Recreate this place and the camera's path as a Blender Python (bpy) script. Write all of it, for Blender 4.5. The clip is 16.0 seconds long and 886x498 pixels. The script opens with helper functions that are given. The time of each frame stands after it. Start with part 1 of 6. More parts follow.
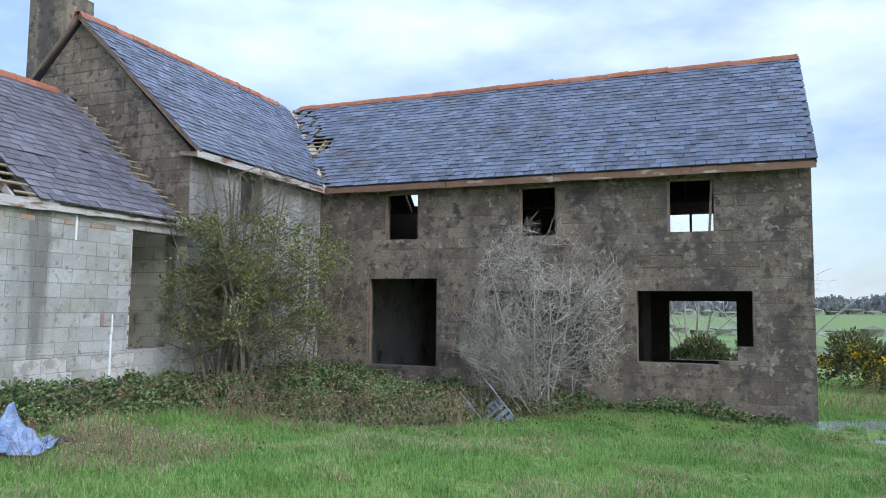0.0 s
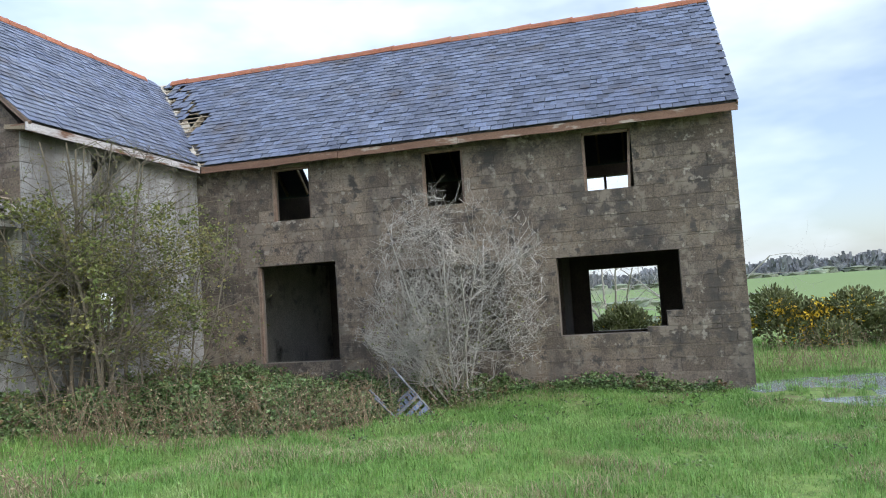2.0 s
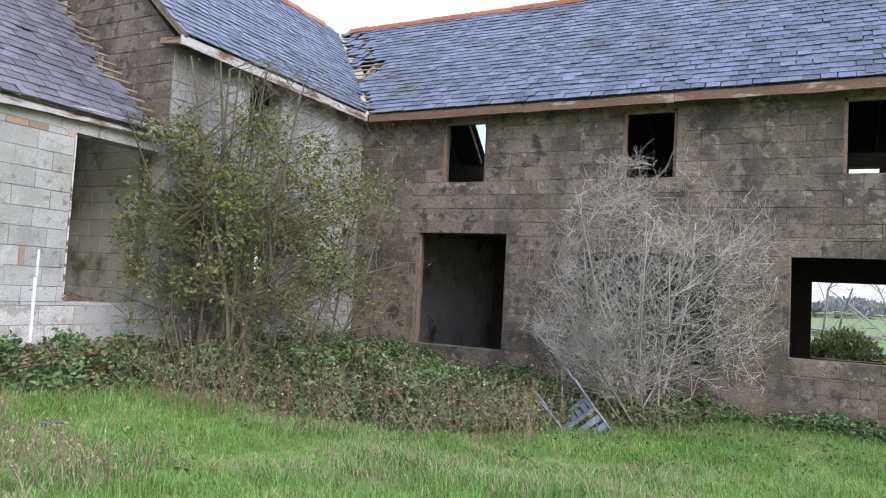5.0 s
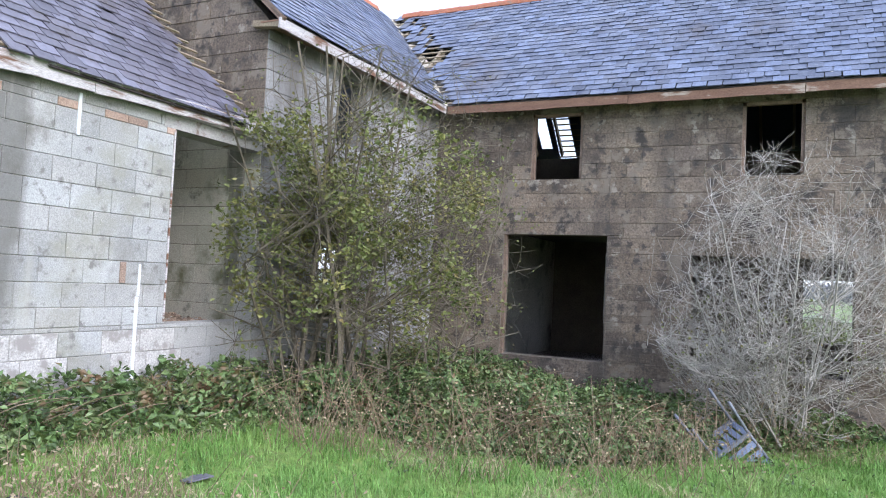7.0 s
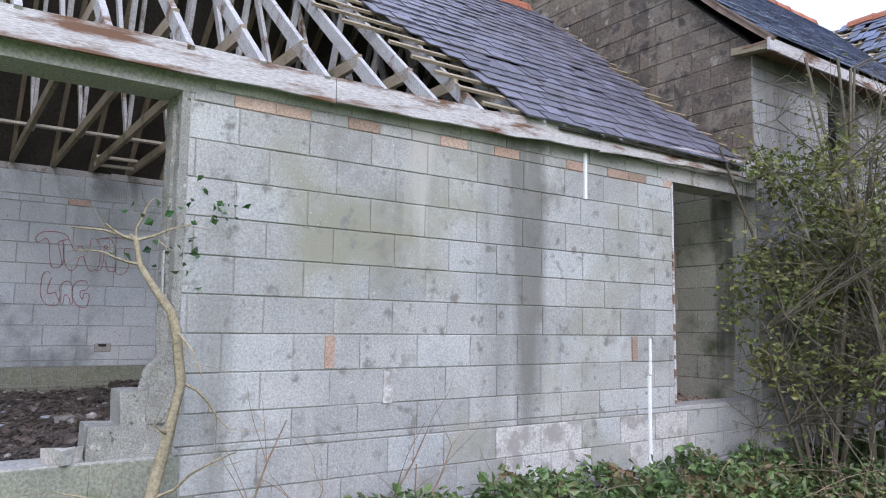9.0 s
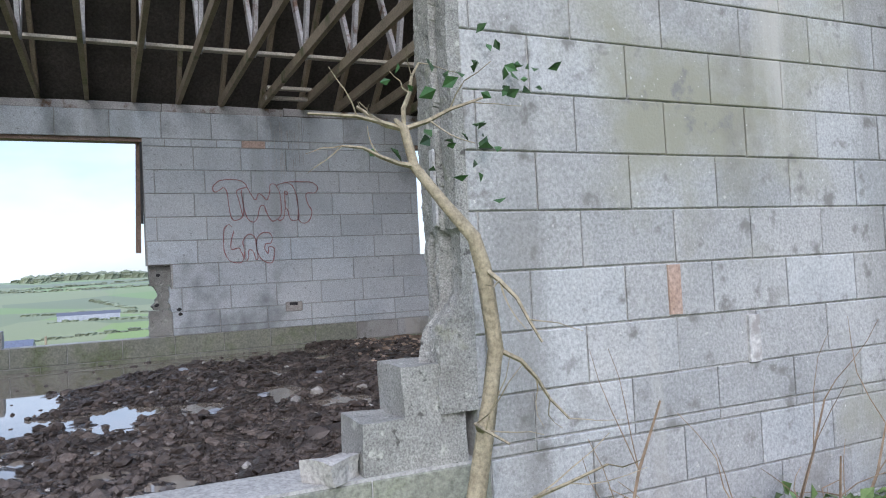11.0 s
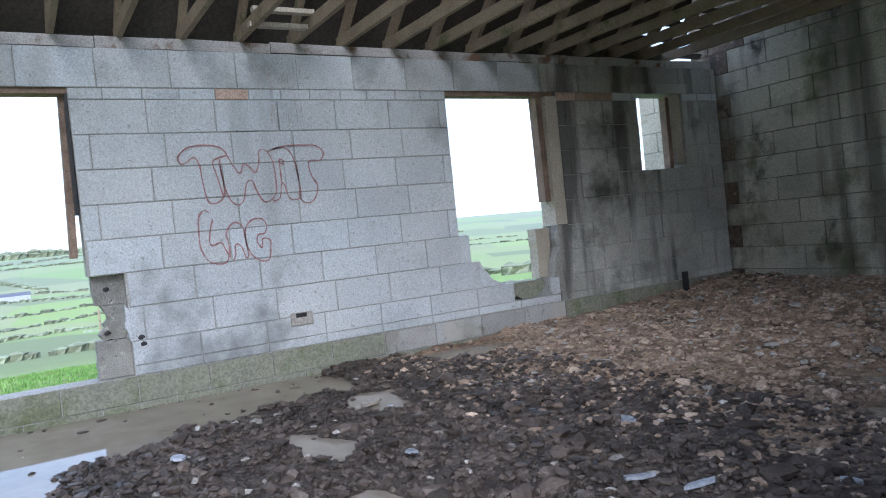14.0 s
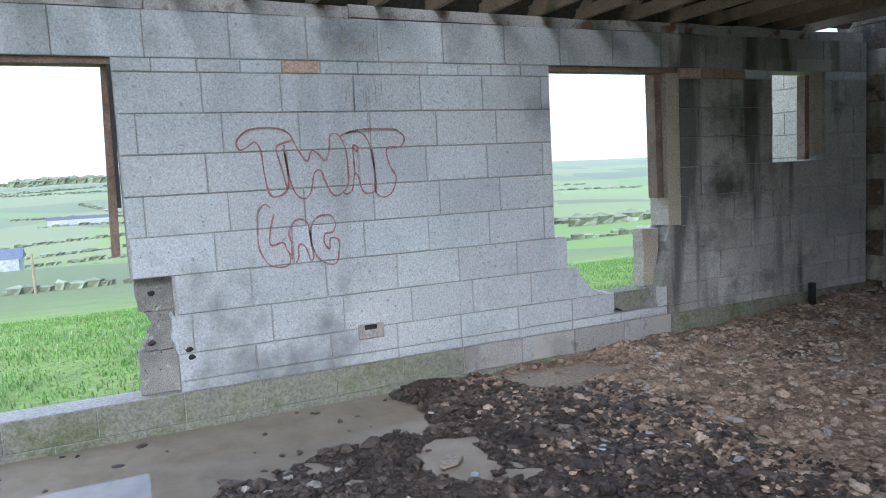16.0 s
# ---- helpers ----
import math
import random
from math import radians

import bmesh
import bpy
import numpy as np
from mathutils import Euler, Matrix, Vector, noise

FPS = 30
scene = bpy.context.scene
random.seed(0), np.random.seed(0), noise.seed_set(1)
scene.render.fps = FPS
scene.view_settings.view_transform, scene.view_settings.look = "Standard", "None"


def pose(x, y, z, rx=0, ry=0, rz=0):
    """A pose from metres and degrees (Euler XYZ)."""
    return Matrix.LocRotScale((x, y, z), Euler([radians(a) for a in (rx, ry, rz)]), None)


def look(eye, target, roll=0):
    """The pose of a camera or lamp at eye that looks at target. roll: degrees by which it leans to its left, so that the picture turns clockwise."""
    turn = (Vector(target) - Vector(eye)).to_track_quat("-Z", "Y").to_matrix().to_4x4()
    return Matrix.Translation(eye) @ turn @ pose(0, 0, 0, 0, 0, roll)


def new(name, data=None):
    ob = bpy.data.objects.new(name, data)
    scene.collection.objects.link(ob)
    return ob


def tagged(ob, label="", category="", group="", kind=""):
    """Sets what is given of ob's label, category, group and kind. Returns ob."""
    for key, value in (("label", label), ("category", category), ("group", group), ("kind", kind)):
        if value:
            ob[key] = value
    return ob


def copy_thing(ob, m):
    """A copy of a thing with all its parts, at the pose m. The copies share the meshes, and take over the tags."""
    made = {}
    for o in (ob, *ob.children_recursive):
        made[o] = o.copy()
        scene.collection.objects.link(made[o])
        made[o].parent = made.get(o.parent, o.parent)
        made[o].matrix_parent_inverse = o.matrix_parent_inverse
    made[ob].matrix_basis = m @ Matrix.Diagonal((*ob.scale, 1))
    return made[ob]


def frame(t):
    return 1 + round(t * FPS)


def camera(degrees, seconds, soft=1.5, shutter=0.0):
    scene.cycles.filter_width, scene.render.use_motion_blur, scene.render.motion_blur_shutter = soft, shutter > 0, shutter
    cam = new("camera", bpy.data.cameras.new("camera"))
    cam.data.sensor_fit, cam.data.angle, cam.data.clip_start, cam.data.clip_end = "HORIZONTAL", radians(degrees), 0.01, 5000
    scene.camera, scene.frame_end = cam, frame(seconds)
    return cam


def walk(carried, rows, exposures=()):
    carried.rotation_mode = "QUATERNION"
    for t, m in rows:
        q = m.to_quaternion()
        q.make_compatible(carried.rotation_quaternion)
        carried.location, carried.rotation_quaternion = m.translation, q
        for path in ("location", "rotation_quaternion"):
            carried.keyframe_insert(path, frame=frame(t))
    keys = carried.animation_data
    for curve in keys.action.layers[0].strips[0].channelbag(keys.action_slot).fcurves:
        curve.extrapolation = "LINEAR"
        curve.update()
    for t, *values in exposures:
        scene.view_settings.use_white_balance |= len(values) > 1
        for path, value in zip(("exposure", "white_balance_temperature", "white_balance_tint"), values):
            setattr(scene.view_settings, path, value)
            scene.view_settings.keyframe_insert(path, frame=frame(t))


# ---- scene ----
cam = camera(62.6, 16.0, soft=1.05)
PATH = [
    (0, (0.24, 0.785, 1.705), (-0.493, 2.639, 1.867), 0.6),
    (0.5, (0.211, 1.211, 1.687), (-0.407, 3.102, 1.89), 0.8),
    (1, (0.125, 1.655, 1.619), (-0.428, 3.559, 1.88), -0.7),
    (1.5, (-0.012, 2.055, 1.557), (-0.533, 3.973, 1.779), -3.1),
    (2, (-0.063, 2.419, 1.527), (-0.577, 4.347, 1.658), -3.7),
    (2.5, (-0.082, 2.861, 1.485), (-0.635, 4.782, 1.563), -1.7),
    (3, (-0.151, 3.245, 1.484), (-0.696, 5.168, 1.568), -0.1),
    (3.5, (-0.179, 3.617, 1.416), (-0.674, 5.552, 1.502), 1.0),
    (4, (-0.317, 3.943, 1.382), (-0.866, 5.858, 1.559), 2.9),
    (4.2, (-0.339, 4.045, 1.354), (-1.016, 5.914, 1.574), 3.4),
    (4.5, (-0.694, 4.204, 1.349), (-1.553, 6.003, 1.509), 3.9),
    (4.7, (-0.851, 4.307, 1.338), (-1.782, 6.074, 1.455), 3.2),
    (6.8, (-2.849, 4.463, 1.538), (-3.673, 6.28, 1.674), 3.4),
    (7, (-2.993, 4.447, 1.539), (-3.878, 6.239, 1.628), 2.8),
    (7.5, (-3.337, 4.439, 1.581), (-4.353, 6.161, 1.637), 1.2),
    (8, (-3.764, 4.447, 1.572), (-4.974, 6.04, 1.56), 0.1),
    (8.1, (-3.851, 4.448, 1.574), (-5.117, 5.996, 1.549), 0.1),
    (8.5, (-4.201, 4.394, 1.632), (-5.685, 5.734, 1.692), 0.4),
    (9, (-4.602, 4.457, 1.644), (-6.228, 5.604, 1.852), 0.8),
    (9.5, (-5.013, 4.483, 1.586), (-6.713, 5.523, 1.758), -0.1),
    (10, (-5.423, 4.486, 1.612), (-7.168, 5.456, 1.726), -1.1),
    (10.2, (-5.593, 4.503, 1.606), (-7.356, 5.443, 1.695), -1.5),
    (12.3, (-7.381, 4.254, 1.582), (-9.236, 4.998, 1.65), -4.5),
    (12.5, (-7.505, 4.248, 1.592), (-9.354, 5.009, 1.621), -4.3),
    (13, (-7.882, 4.324, 1.695), (-9.691, 5.172, 1.784), -3.5),
    (13.5, (-8.238, 4.406, 1.817), (-10.037, 5.276, 1.907), -4.0),
    (14, (-8.522, 4.372, 1.881), (-10.246, 5.383, 1.826), -5.8),
    (14.5, (-8.722, 4.419, 1.904), (-10.403, 5.501, 1.849), -5.6),
    (15, (-9.075, 4.621, 2.025), (-10.814, 5.579, 2.261), -1.8),
    (15.5, (-9.219, 4.677, 2.234), (-10.989, 5.608, 2.224), -2.4),
    (16, (-9.315, 4.64, 2.278), (-11.119, 5.482, 2.08), -3.0),
]
EXPOSURES = [(0, 0.18, 5600, 9), (1.0, 0.1, 5600, 9), (1.5, 0.06, 5600, 9), (2.0, 0.33, 5950, 10), (2.5, 0.42, 6150, 11), (3.5, 0.44, 6200, 12), (4.7, 0.5, 6000, 15), (7.0, 0.85, 5700, 16), (8.0, 0.85, 5700, 16),
             (8.5, 0.72, 5700, 17), (9.0, 0.34, 5650, 18), (10.2, 0.36, 5650, 16), (12.3, 0.3, 5600, 16), (13.0, 0.62, 5500, 15), (14.0, 0.98, 5450, 13), (14.5, 1.15, 5400, 12), (15.0, 1.08, 5450, 12), (16, 0.94, 5450, 12)]
walk(cam, [(t, look(eye, target, roll)) for t, eye, target, roll in PATH], EXPOSURES)

# ---- sky and sun ----
SUN_ELEVATION, SUN_TURN = 32.0, 115.0   # sun stands towards +x, behind thin cloud


def build_world():
    world = bpy.data.worlds.new("sky")
    scene.world = world
    world.use_nodes = True
    nt = world.node_tree
    nt.nodes.clear()
    n, l = nt.nodes.new, nt.links.new
    sky = n("ShaderNodeTexSky")
    sky.sky_type = "NISHITA"
    sky.sun_disc = False
    sky.sun_elevation, sky.sun_rotation = radians(SUN_ELEVATION), radians(SUN_TURN)
    sky.air_density, sky.dust_density = 1.0, 1.5
    back = n("ShaderNodeBackground")
    back.inputs[1].default_value = 0.14
    out = n("ShaderNodeOutputWorld")
    co = n("ShaderNodeTexCoord")
    mp = n("ShaderNodeMapping")
    mp.inputs["Scale"].default_value = (1.0, 1.0, 2.6)
    mp.inputs["Location"].default_value = (0.3, 0.0, 0.35)
    noi = n("ShaderNodeTexNoise")
    noi.inputs["Scale"].default_value, noi.inputs["Detail"].default_value, noi.inputs["Roughness"].default_value = 2.2, 5, 0.52
    ramp = n("ShaderNodeValToRGB")
    ramp.color_ramp.elements[0].position, ramp.color_ramp.elements[1].position = 0.42, 0.72
    ramp.color_ramp.elements[0].color = (0.2, 0.2, 0.2, 1)
    ramp.color_ramp.elements[1].color = (0.95, 0.95, 0.95, 1)
    mix = n("ShaderNodeMix")
    mix.data_type = "RGBA"
    mix.inputs["B"].default_value = (7.6, 8.0, 8.5, 1)
    l(co.outputs["Generated"], mp.inputs[0])
    l(mp.outputs[0], noi.inputs["Vector"])
    l(noi.outputs["Fac"], ramp.inputs[0])
    l(ramp.outputs[0], mix.inputs["Factor"])
    l(sky.outputs[0], mix.inputs["A"])
    # an overcast sky is brighter overhead than at the horizon
    sep, gain, mul = n("ShaderNodeSeparateXYZ"), n("ShaderNodeMapRange"), n("ShaderNodeMix")
    gain.inputs[1].default_value, gain.inputs[2].default_value = 0.3, 0.9
    gain.inputs[3].default_value, gain.inputs[4].default_value = 1.0, 2.0
    mul.data_type, mul.blend_type = "RGBA", "MULTIPLY"
    mul.inputs["Factor"].default_value = 1.0
    l(co.outputs["Generated"], sep.inputs[0])
    l(sep.outputs["Z"], gain.inputs[0])
    l(mix.outputs["Result"], mul.inputs["A"])
    l(gain.outputs[0], mul.inputs["B"])
    l(mul.outputs["Result"], back.inputs[0])
    l(back.outputs[0], out.inputs[0])


build_world()
lamp = bpy.data.lights.new("sun", "SUN")
lamp.energy, lamp.angle, lamp.color = 1.5, radians(30), (1.0, 0.95, 0.88)
sun = new("sun", lamp)
_a, _e = radians(SUN_TURN), radians(SUN_ELEVATION)
sun.matrix_world = look((0, 0, 30), (-math.sin(_a) * math.cos(_e), -math.cos(_a) * math.cos(_e), 30 - math.sin(_e)))


# ---- materials ----
def surf(name, stops, scale=3.0, fine=60.0, rough=0.85, bump=0.3, depth=0.006, piece=0.0, island=0.0, grain=0.35,
         stains=(), streaks=(), stretch=(1, 1, 1), metal=0.0, spec=0.4, gloss_var=0.0, translucent=0.0):
    """Colour from noise at two scales in world space, with per-piece variation, stains and fine relief."""
    m = bpy.data.materials.new(name)
    m.use_nodes = True
    nt = m.node_tree
    n, l = nt.nodes.new, nt.links.new
    bsdf = nt.nodes["Principled BSDF"]
    geo = n("ShaderNodeNewGeometry")
    mp = n("ShaderNodeMapping")
    mp.inputs["Scale"].default_value = stretch
    l(geo.outputs["Position"], mp.inputs[0])

    def noise_of(s, detail=5.0, rgh=0.6, off=0.0):
        t = n("ShaderNodeTexNoise")
        t.inputs["Scale"].default_value, t.inputs["Detail"].default_value, t.inputs["Roughness"].default_value = s, detail, rgh
        if off:
            a = n("ShaderNodeVectorMath")
            a.operation = "ADD"
            a.inputs[1].default_value = (off, off * 1.7, off * 0.6)
            l(mp.outputs[0], a.inputs[0])
            l(a.outputs[0], t.inputs["Vector"])
        else:
            l(mp.outputs[0], t.inputs["Vector"])
        return t.outputs["Fac"]

    def ramp_of(fac, pts):
        r = n("ShaderNodeValToRGB")
        els = r.color_ramp.elements
        while len(els) < len(pts):
            els.new(0.5)
        for e, (p, c) in zip(els, pts):
            e.position, e.color = p, (*c, 1)
        l(fac, r.inputs[0])
        return r.outputs[0]

    def mix(kind, fac, a, b):
        x = n("ShaderNodeMix")
        x.data_type, x.blend_type = "RGBA", kind
        for key, v in (("Factor", fac), ("A", a), ("B", b)):
            if hasattr(v, "is_linked"):
                l(v, x.inputs[key])
            else:
                x.inputs[key].default_value = v
        return x.outputs["Result"]

    step = 0.5 / max(1, len(stops) - 1)
    col = ramp_of(noise_of(scale), [(0.27 + step * i, c) for i, c in enumerate(stops)])
    fine_fac = noise_of(fine, 3.0, 0.7, 3.1)
    if grain:
        g = ramp_of(fine_fac, [(0.3, (1 - grain,) * 3), (0.7, (1 + grain,) * 3)])
        col = mix("MULTIPLY", 1.0, col, g)
    for amount, sock in ((piece, "obj"), (island, "isl")):
        if amount:
            rnd = n("ShaderNodeObjectInfo").outputs["Random"] if sock == "obj" else geo.outputs["Random Per Island"]
            v = ramp_of(rnd, [(0.0, (1 - amount,) * 3), (0.5, (1.0, 0.985, 0.97)), (1.0, (1 + amount * 0.8, 1 + amount * 0.9, 1 + amount))])
            col = mix("MULTIPLY", 1.0, col, v)
    for i, (c, s, lo, hi) in enumerate(stains):
        f = ramp_of(noise_of(s, 6.0, 0.62, 11.3 * (i + 1)), [(lo, (0, 0, 0)), (hi, (1, 1, 1))])
        col = mix("MIX", f, col, (*c, 1))
    for i, (c, s, lo, hi) in enumerate(streaks):
        # run-down marks: noise drawn out along z
        m2 = n("ShaderNodeMapping")
        m2.inputs["Scale"].default_value = (1, 1, 0.1)
        m2.inputs["Location"].default_value = (3.3 * i, 5.1, 0)
        l(geo.outputs["Position"], m2.inputs[0])
        t = n("ShaderNodeTexNoise")
        t.inputs["Scale"].default_value, t.inputs["Detail"].default_value = s, 6.0
        l(m2.outputs[0], t.inputs["Vector"])
        col = mix("MIX", ramp_of(t.outputs["Fac"], [(lo, (0, 0, 0)), (hi, (0.75, 0.75, 0.75))]), col, (*c, 1))
    l(col, bsdf.inputs["Base Color"])
    bsdf.inputs["Metallic"].default_value = metal
    bsdf.inputs["Specular IOR Level"].default_value = spec
    if gloss_var:
        r = ramp_of(noise_of(scale * 2.3, 4.0, 0.6, 7.7), [(0.35, (max(0.03, rough - gloss_var),) * 3), (0.65, (min(1, rough + gloss_var),) * 3)])
        l(r, bsdf.inputs["Roughness"])
    else:
        bsdf.inputs["Roughness"].default_value = rough
    if bump:
        b = n("ShaderNodeBump")
        b.inputs["Strength"].default_value, b.inputs["Distance"].default_value = bump, depth
        l(fine_fac, b.inputs["Height"])
        l(b.outputs[0], bsdf.inputs["Normal"])
    if translucent:
        tr = n("ShaderNodeBsdfTranslucent")
        l(col, tr.inputs[0])
        ms = n("ShaderNodeMixShader")
        ms.inputs[0].default_value = translucent
        l(bsdf.outputs[0], ms.inputs[1])
        l(tr.outputs[0], ms.inputs[2])
        l(ms.outputs[0], nt.nodes["Material Output"].inputs[0])
    return m


M = {}
M["house"] = surf("house_block", [(0.118, 0.096, 0.08), (0.195, 0.157, 0.12), (0.3, 0.238, 0.172)], 0.7, 34, 0.9, 0.9, 0.014, piece=0.24, island=0.24, grain=0.45,
                  stains=[((0.06, 0.053, 0.048), 1.5, 0.52, 0.68), ((0.215, 0.18, 0.142), 3.1, 0.54, 0.6), ((0.3, 0.268, 0.22), 6.5, 0.6, 0.66), ((0.075, 0.066, 0.058), 6.0, 0.56, 0.64), ((0.06, 0.053, 0.047), 2.4, 0.58, 0.66)], streaks=[((0.07, 0.062, 0.055), 1.3, 0.57, 0.7)])
M["house_core"] = surf("house_mortar", [(0.12, 0.1, 0.085), (0.2, 0.165, 0.13)], 2.0, 50, 0.95, 0.4)
M["inner"] = surf("inner_plaster", [(0.32, 0.3, 0.26), (0.5, 0.47, 0.41), (0.6, 0.57, 0.51)], 0.9, 30, 0.9, 0.3,
                  stains=[((0.05, 0.045, 0.04), 1.4, 0.55, 0.72)])
M["annex"] = surf("annex_block", [(0.29, 0.295, 0.29), (0.37, 0.37, 0.36), (0.43, 0.425, 0.405)], 1.3, 85, 0.88, 0.55, 0.006, piece=0.13, grain=0.28,
                  stains=[((0.5, 0.49, 0.45), 28, 0.66, 0.72), ((0.27, 0.265, 0.205), 0.8, 0.5, 0.64), ((0.19, 0.18, 0.155), 1.3, 0.56, 0.72), ((0.2, 0.195, 0.18), 9.0, 0.58, 0.68), ((0.58, 0.57, 0.53), 45, 0.66, 0.7)], streaks=[((0.13, 0.125, 0.11), 1.1, 0.57, 0.67), ((0.44, 0.42, 0.38), 2.6, 0.62, 0.72)])
M["rough"] = surf("rough_concrete", [(0.2, 0.197, 0.178), (0.29, 0.285, 0.26), (0.37, 0.36, 0.33)], 5.0, 150, 0.95, 0.6, 0.006, grain=0.5,
                  stains=[((0.46, 0.45, 0.4), 14, 0.6, 0.66), ((0.22, 0.225, 0.14), 3.0, 0.6, 0.72), ((0.1, 0.098, 0.088), 22, 0.62, 0.68)])
M["annex_core"] = surf("annex_mortar", [(0.33, 0.325, 0.3), (0.42, 0.41, 0.385)], 3.0, 60, 0.95, 0.4)
M["inside"] = surf("inside_block", [(0.4, 0.44, 0.47), (0.51, 0.545, 0.565), (0.57, 0.6, 0.61)], 1.1, 100, 0.85, 0.5, 0.005, piece=0.07, grain=0.3,
                   stains=[((0.22, 0.235, 0.235), 1.2, 0.55, 0.7), ((0.3, 0.32, 0.32), 30, 0.62, 0.68)], streaks=[((0.24, 0.25, 0.235), 1.4, 0.62, 0.72)])
M["damp"] = surf("damp_block", [(0.27, 0.27, 0.245), (0.39, 0.39, 0.365), (0.5, 0.495, 0.465)], 1.0, 80, 0.85, 0.5, 0.006, piece=0.12, grain=0.3,
                 stains=[((0.08, 0.085, 0.07), 1.5, 0.54, 0.7)], streaks=[((0.05, 0.05, 0.046), 3.0, 0.53, 0.6), ((0.42, 0.42, 0.4), 4.0, 0.63, 0.68)])
# real green stains; base raised above damp_block to carry the light on this wall
M["gable_in"] = surf("green_stained_block", [(0.34, 0.335, 0.26), (0.5, 0.485, 0.4), (0.6, 0.58, 0.5)], 1.0, 80, 0.85, 0.5, 0.006, piece=0.12, grain=0.3,
                     stains=[((0.15, 0.155, 0.09), 1.4, 0.53, 0.66), ((0.06, 0.06, 0.05), 2.2, 0.6, 0.7)], streaks=[((0.07, 0.07, 0.058), 1.8, 0.58, 0.66)])
M["wing"] = surf("wing_block", [(0.21, 0.212, 0.21), (0.3, 0.302, 0.298), (0.38, 0.38, 0.372)], 1.2, 60, 0.9, 0.6, 0.008, piece=0.14, island=0.14, streaks=[((0.12, 0.11, 0.1), 1.6, 0.55, 0.68)])
M["brick"] = surf("brick_slip", [(0.36, 0.25, 0.19), (0.42, 0.32, 0.26)], 6, 70, 0.9, 0.4, piece=0.35)
M["lime"] = surf("limewash", [(0.42, 0.405, 0.385), (0.52, 0.505, 0.48)], 5, 60, 0.9, 0.4, stains=[((0.3, 0.28, 0.26), 6, 0.5, 0.6)])
M["moss"] = surf("mossy_concrete", [(0.2, 0.205, 0.17), (0.25, 0.255, 0.2), (0.12, 0.145, 0.06)], 4.5, 60, 0.95, 0.6, 0.01)
M["slate"] = surf("slate", [(0.06, 0.07, 0.105), (0.1, 0.115, 0.16)], 1.2, 30, 0.5, 0.4, 0.004, piece=0.38, island=0.38, grain=0.3, spec=0.55,
                  stains=[((0.075, 0.065, 0.065), 0.9, 0.55, 0.72), ((0.38, 0.38, 0.36), 13, 0.68, 0.73)], gloss_var=0.14)
M["slate_old"] = surf("purple_slate", [(0.09, 0.085, 0.105), (0.14, 0.13, 0.155)], 1.2, 40, 0.5, 0.3, 0.003, piece=0.3, island=0.3, grain=0.2, spec=0.5,
                      stains=[((0.085, 0.07, 0.055), 1.2, 0.55, 0.72), ((0.36, 0.36, 0.33), 18, 0.72, 0.76)], gloss_var=0.1)
M["ridge"] = surf("terracotta", [(0.3, 0.11, 0.06), (0.4, 0.16, 0.09)], 4, 50, 0.85, 0.3, piece=0.15, stains=[((0.2, 0.16, 0.12), 7, 0.58, 0.68)])
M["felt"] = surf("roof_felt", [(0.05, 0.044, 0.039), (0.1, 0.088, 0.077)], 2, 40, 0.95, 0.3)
M["timber"] = surf("weathered_timber", [(0.24, 0.195, 0.135), (0.36, 0.3, 0.21)], 5, 90, 0.85, 0.35, island=0.2, stains=[((0.12, 0.13, 0.06), 4, 0.58, 0.7)])
M["greywood"] = surf("grey_timber", [(0.36, 0.35, 0.34), (0.5, 0.49, 0.48)], 6, 90, 0.85, 0.35, island=0.15, stains=[((0.16, 0.1, 0.065), 5, 0.55, 0.65)])
M["paint"] = surf("peeling_paint", [(0.42, 0.4, 0.4), (0.56, 0.54, 0.54)], 6, 70, 0.75, 0.35, island=0.08,
                  stains=[((0.16, 0.085, 0.05), 4.5, 0.5, 0.6)], stretch=(1, 0.35, 2.5))
M["fascia"] = surf("brown_fascia", [(0.16, 0.09, 0.06), (0.25, 0.15, 0.1)], 5, 70, 0.8, 0.35, island=0.15, stains=[((0.4, 0.34, 0.28), 4, 0.58, 0.66)], stretch=(0.5, 1, 2))
M["frame"] = surf("window_frame_wood", [(0.15, 0.1, 0.07), (0.3, 0.22, 0.17)], 8, 90, 0.8, 0.3)
M["pale"] = surf("pale_timber", [(0.38, 0.34, 0.27), (0.5, 0.46, 0.38)], 6, 80, 0.85, 0.3)
M["plastic"] = surf("white_plastic", [(0.72, 0.74, 0.76), (0.8, 0.82, 0.84)], 6, 50, 0.45, 0.05, grain=0.05)
M["black"] = surf("black_plastic", [(0.015, 0.015, 0.017), (0.03, 0.03, 0.03)], 8, 50, 0.5, 0.1)
M["soil"] = surf("wet_debris", [(0.026, 0.02, 0.016), (0.065, 0.05, 0.04), (0.13, 0.1, 0.08)], 6.5, 40, 0.4, 1.0, 0.045, gloss_var=0.28,
                 stains=[((0.2, 0.17, 0.13), 3.0, 0.64, 0.72)])
# brown debris made paler: light on that part of the floor is in the colour
M["soil_lit"] = surf("brown_debris", [(0.13, 0.09, 0.065), (0.32, 0.23, 0.16), (0.5, 0.37, 0.26)], 6.0, 40, 0.8, 1.0, 0.045,
                     stains=[((0.05, 0.04, 0.032), 2.5, 0.55, 0.68)])
# its lumps, with the same light in their colour
M["lump_lit"] = surf("brown_lump", [(0.16, 0.115, 0.085), (0.52, 0.4, 0.3)], 4, 60, 0.85, 0.7, 0.01, island=0.5)
M["screed"] = surf("wet_screed", [(0.24, 0.205, 0.165), (0.34, 0.295, 0.24)], 1.5, 40, 0.1, 0.06, 0.002, gloss_var=0.07,
                   stains=[((0.1, 0.09, 0.03), 2, 0.62, 0.7)])
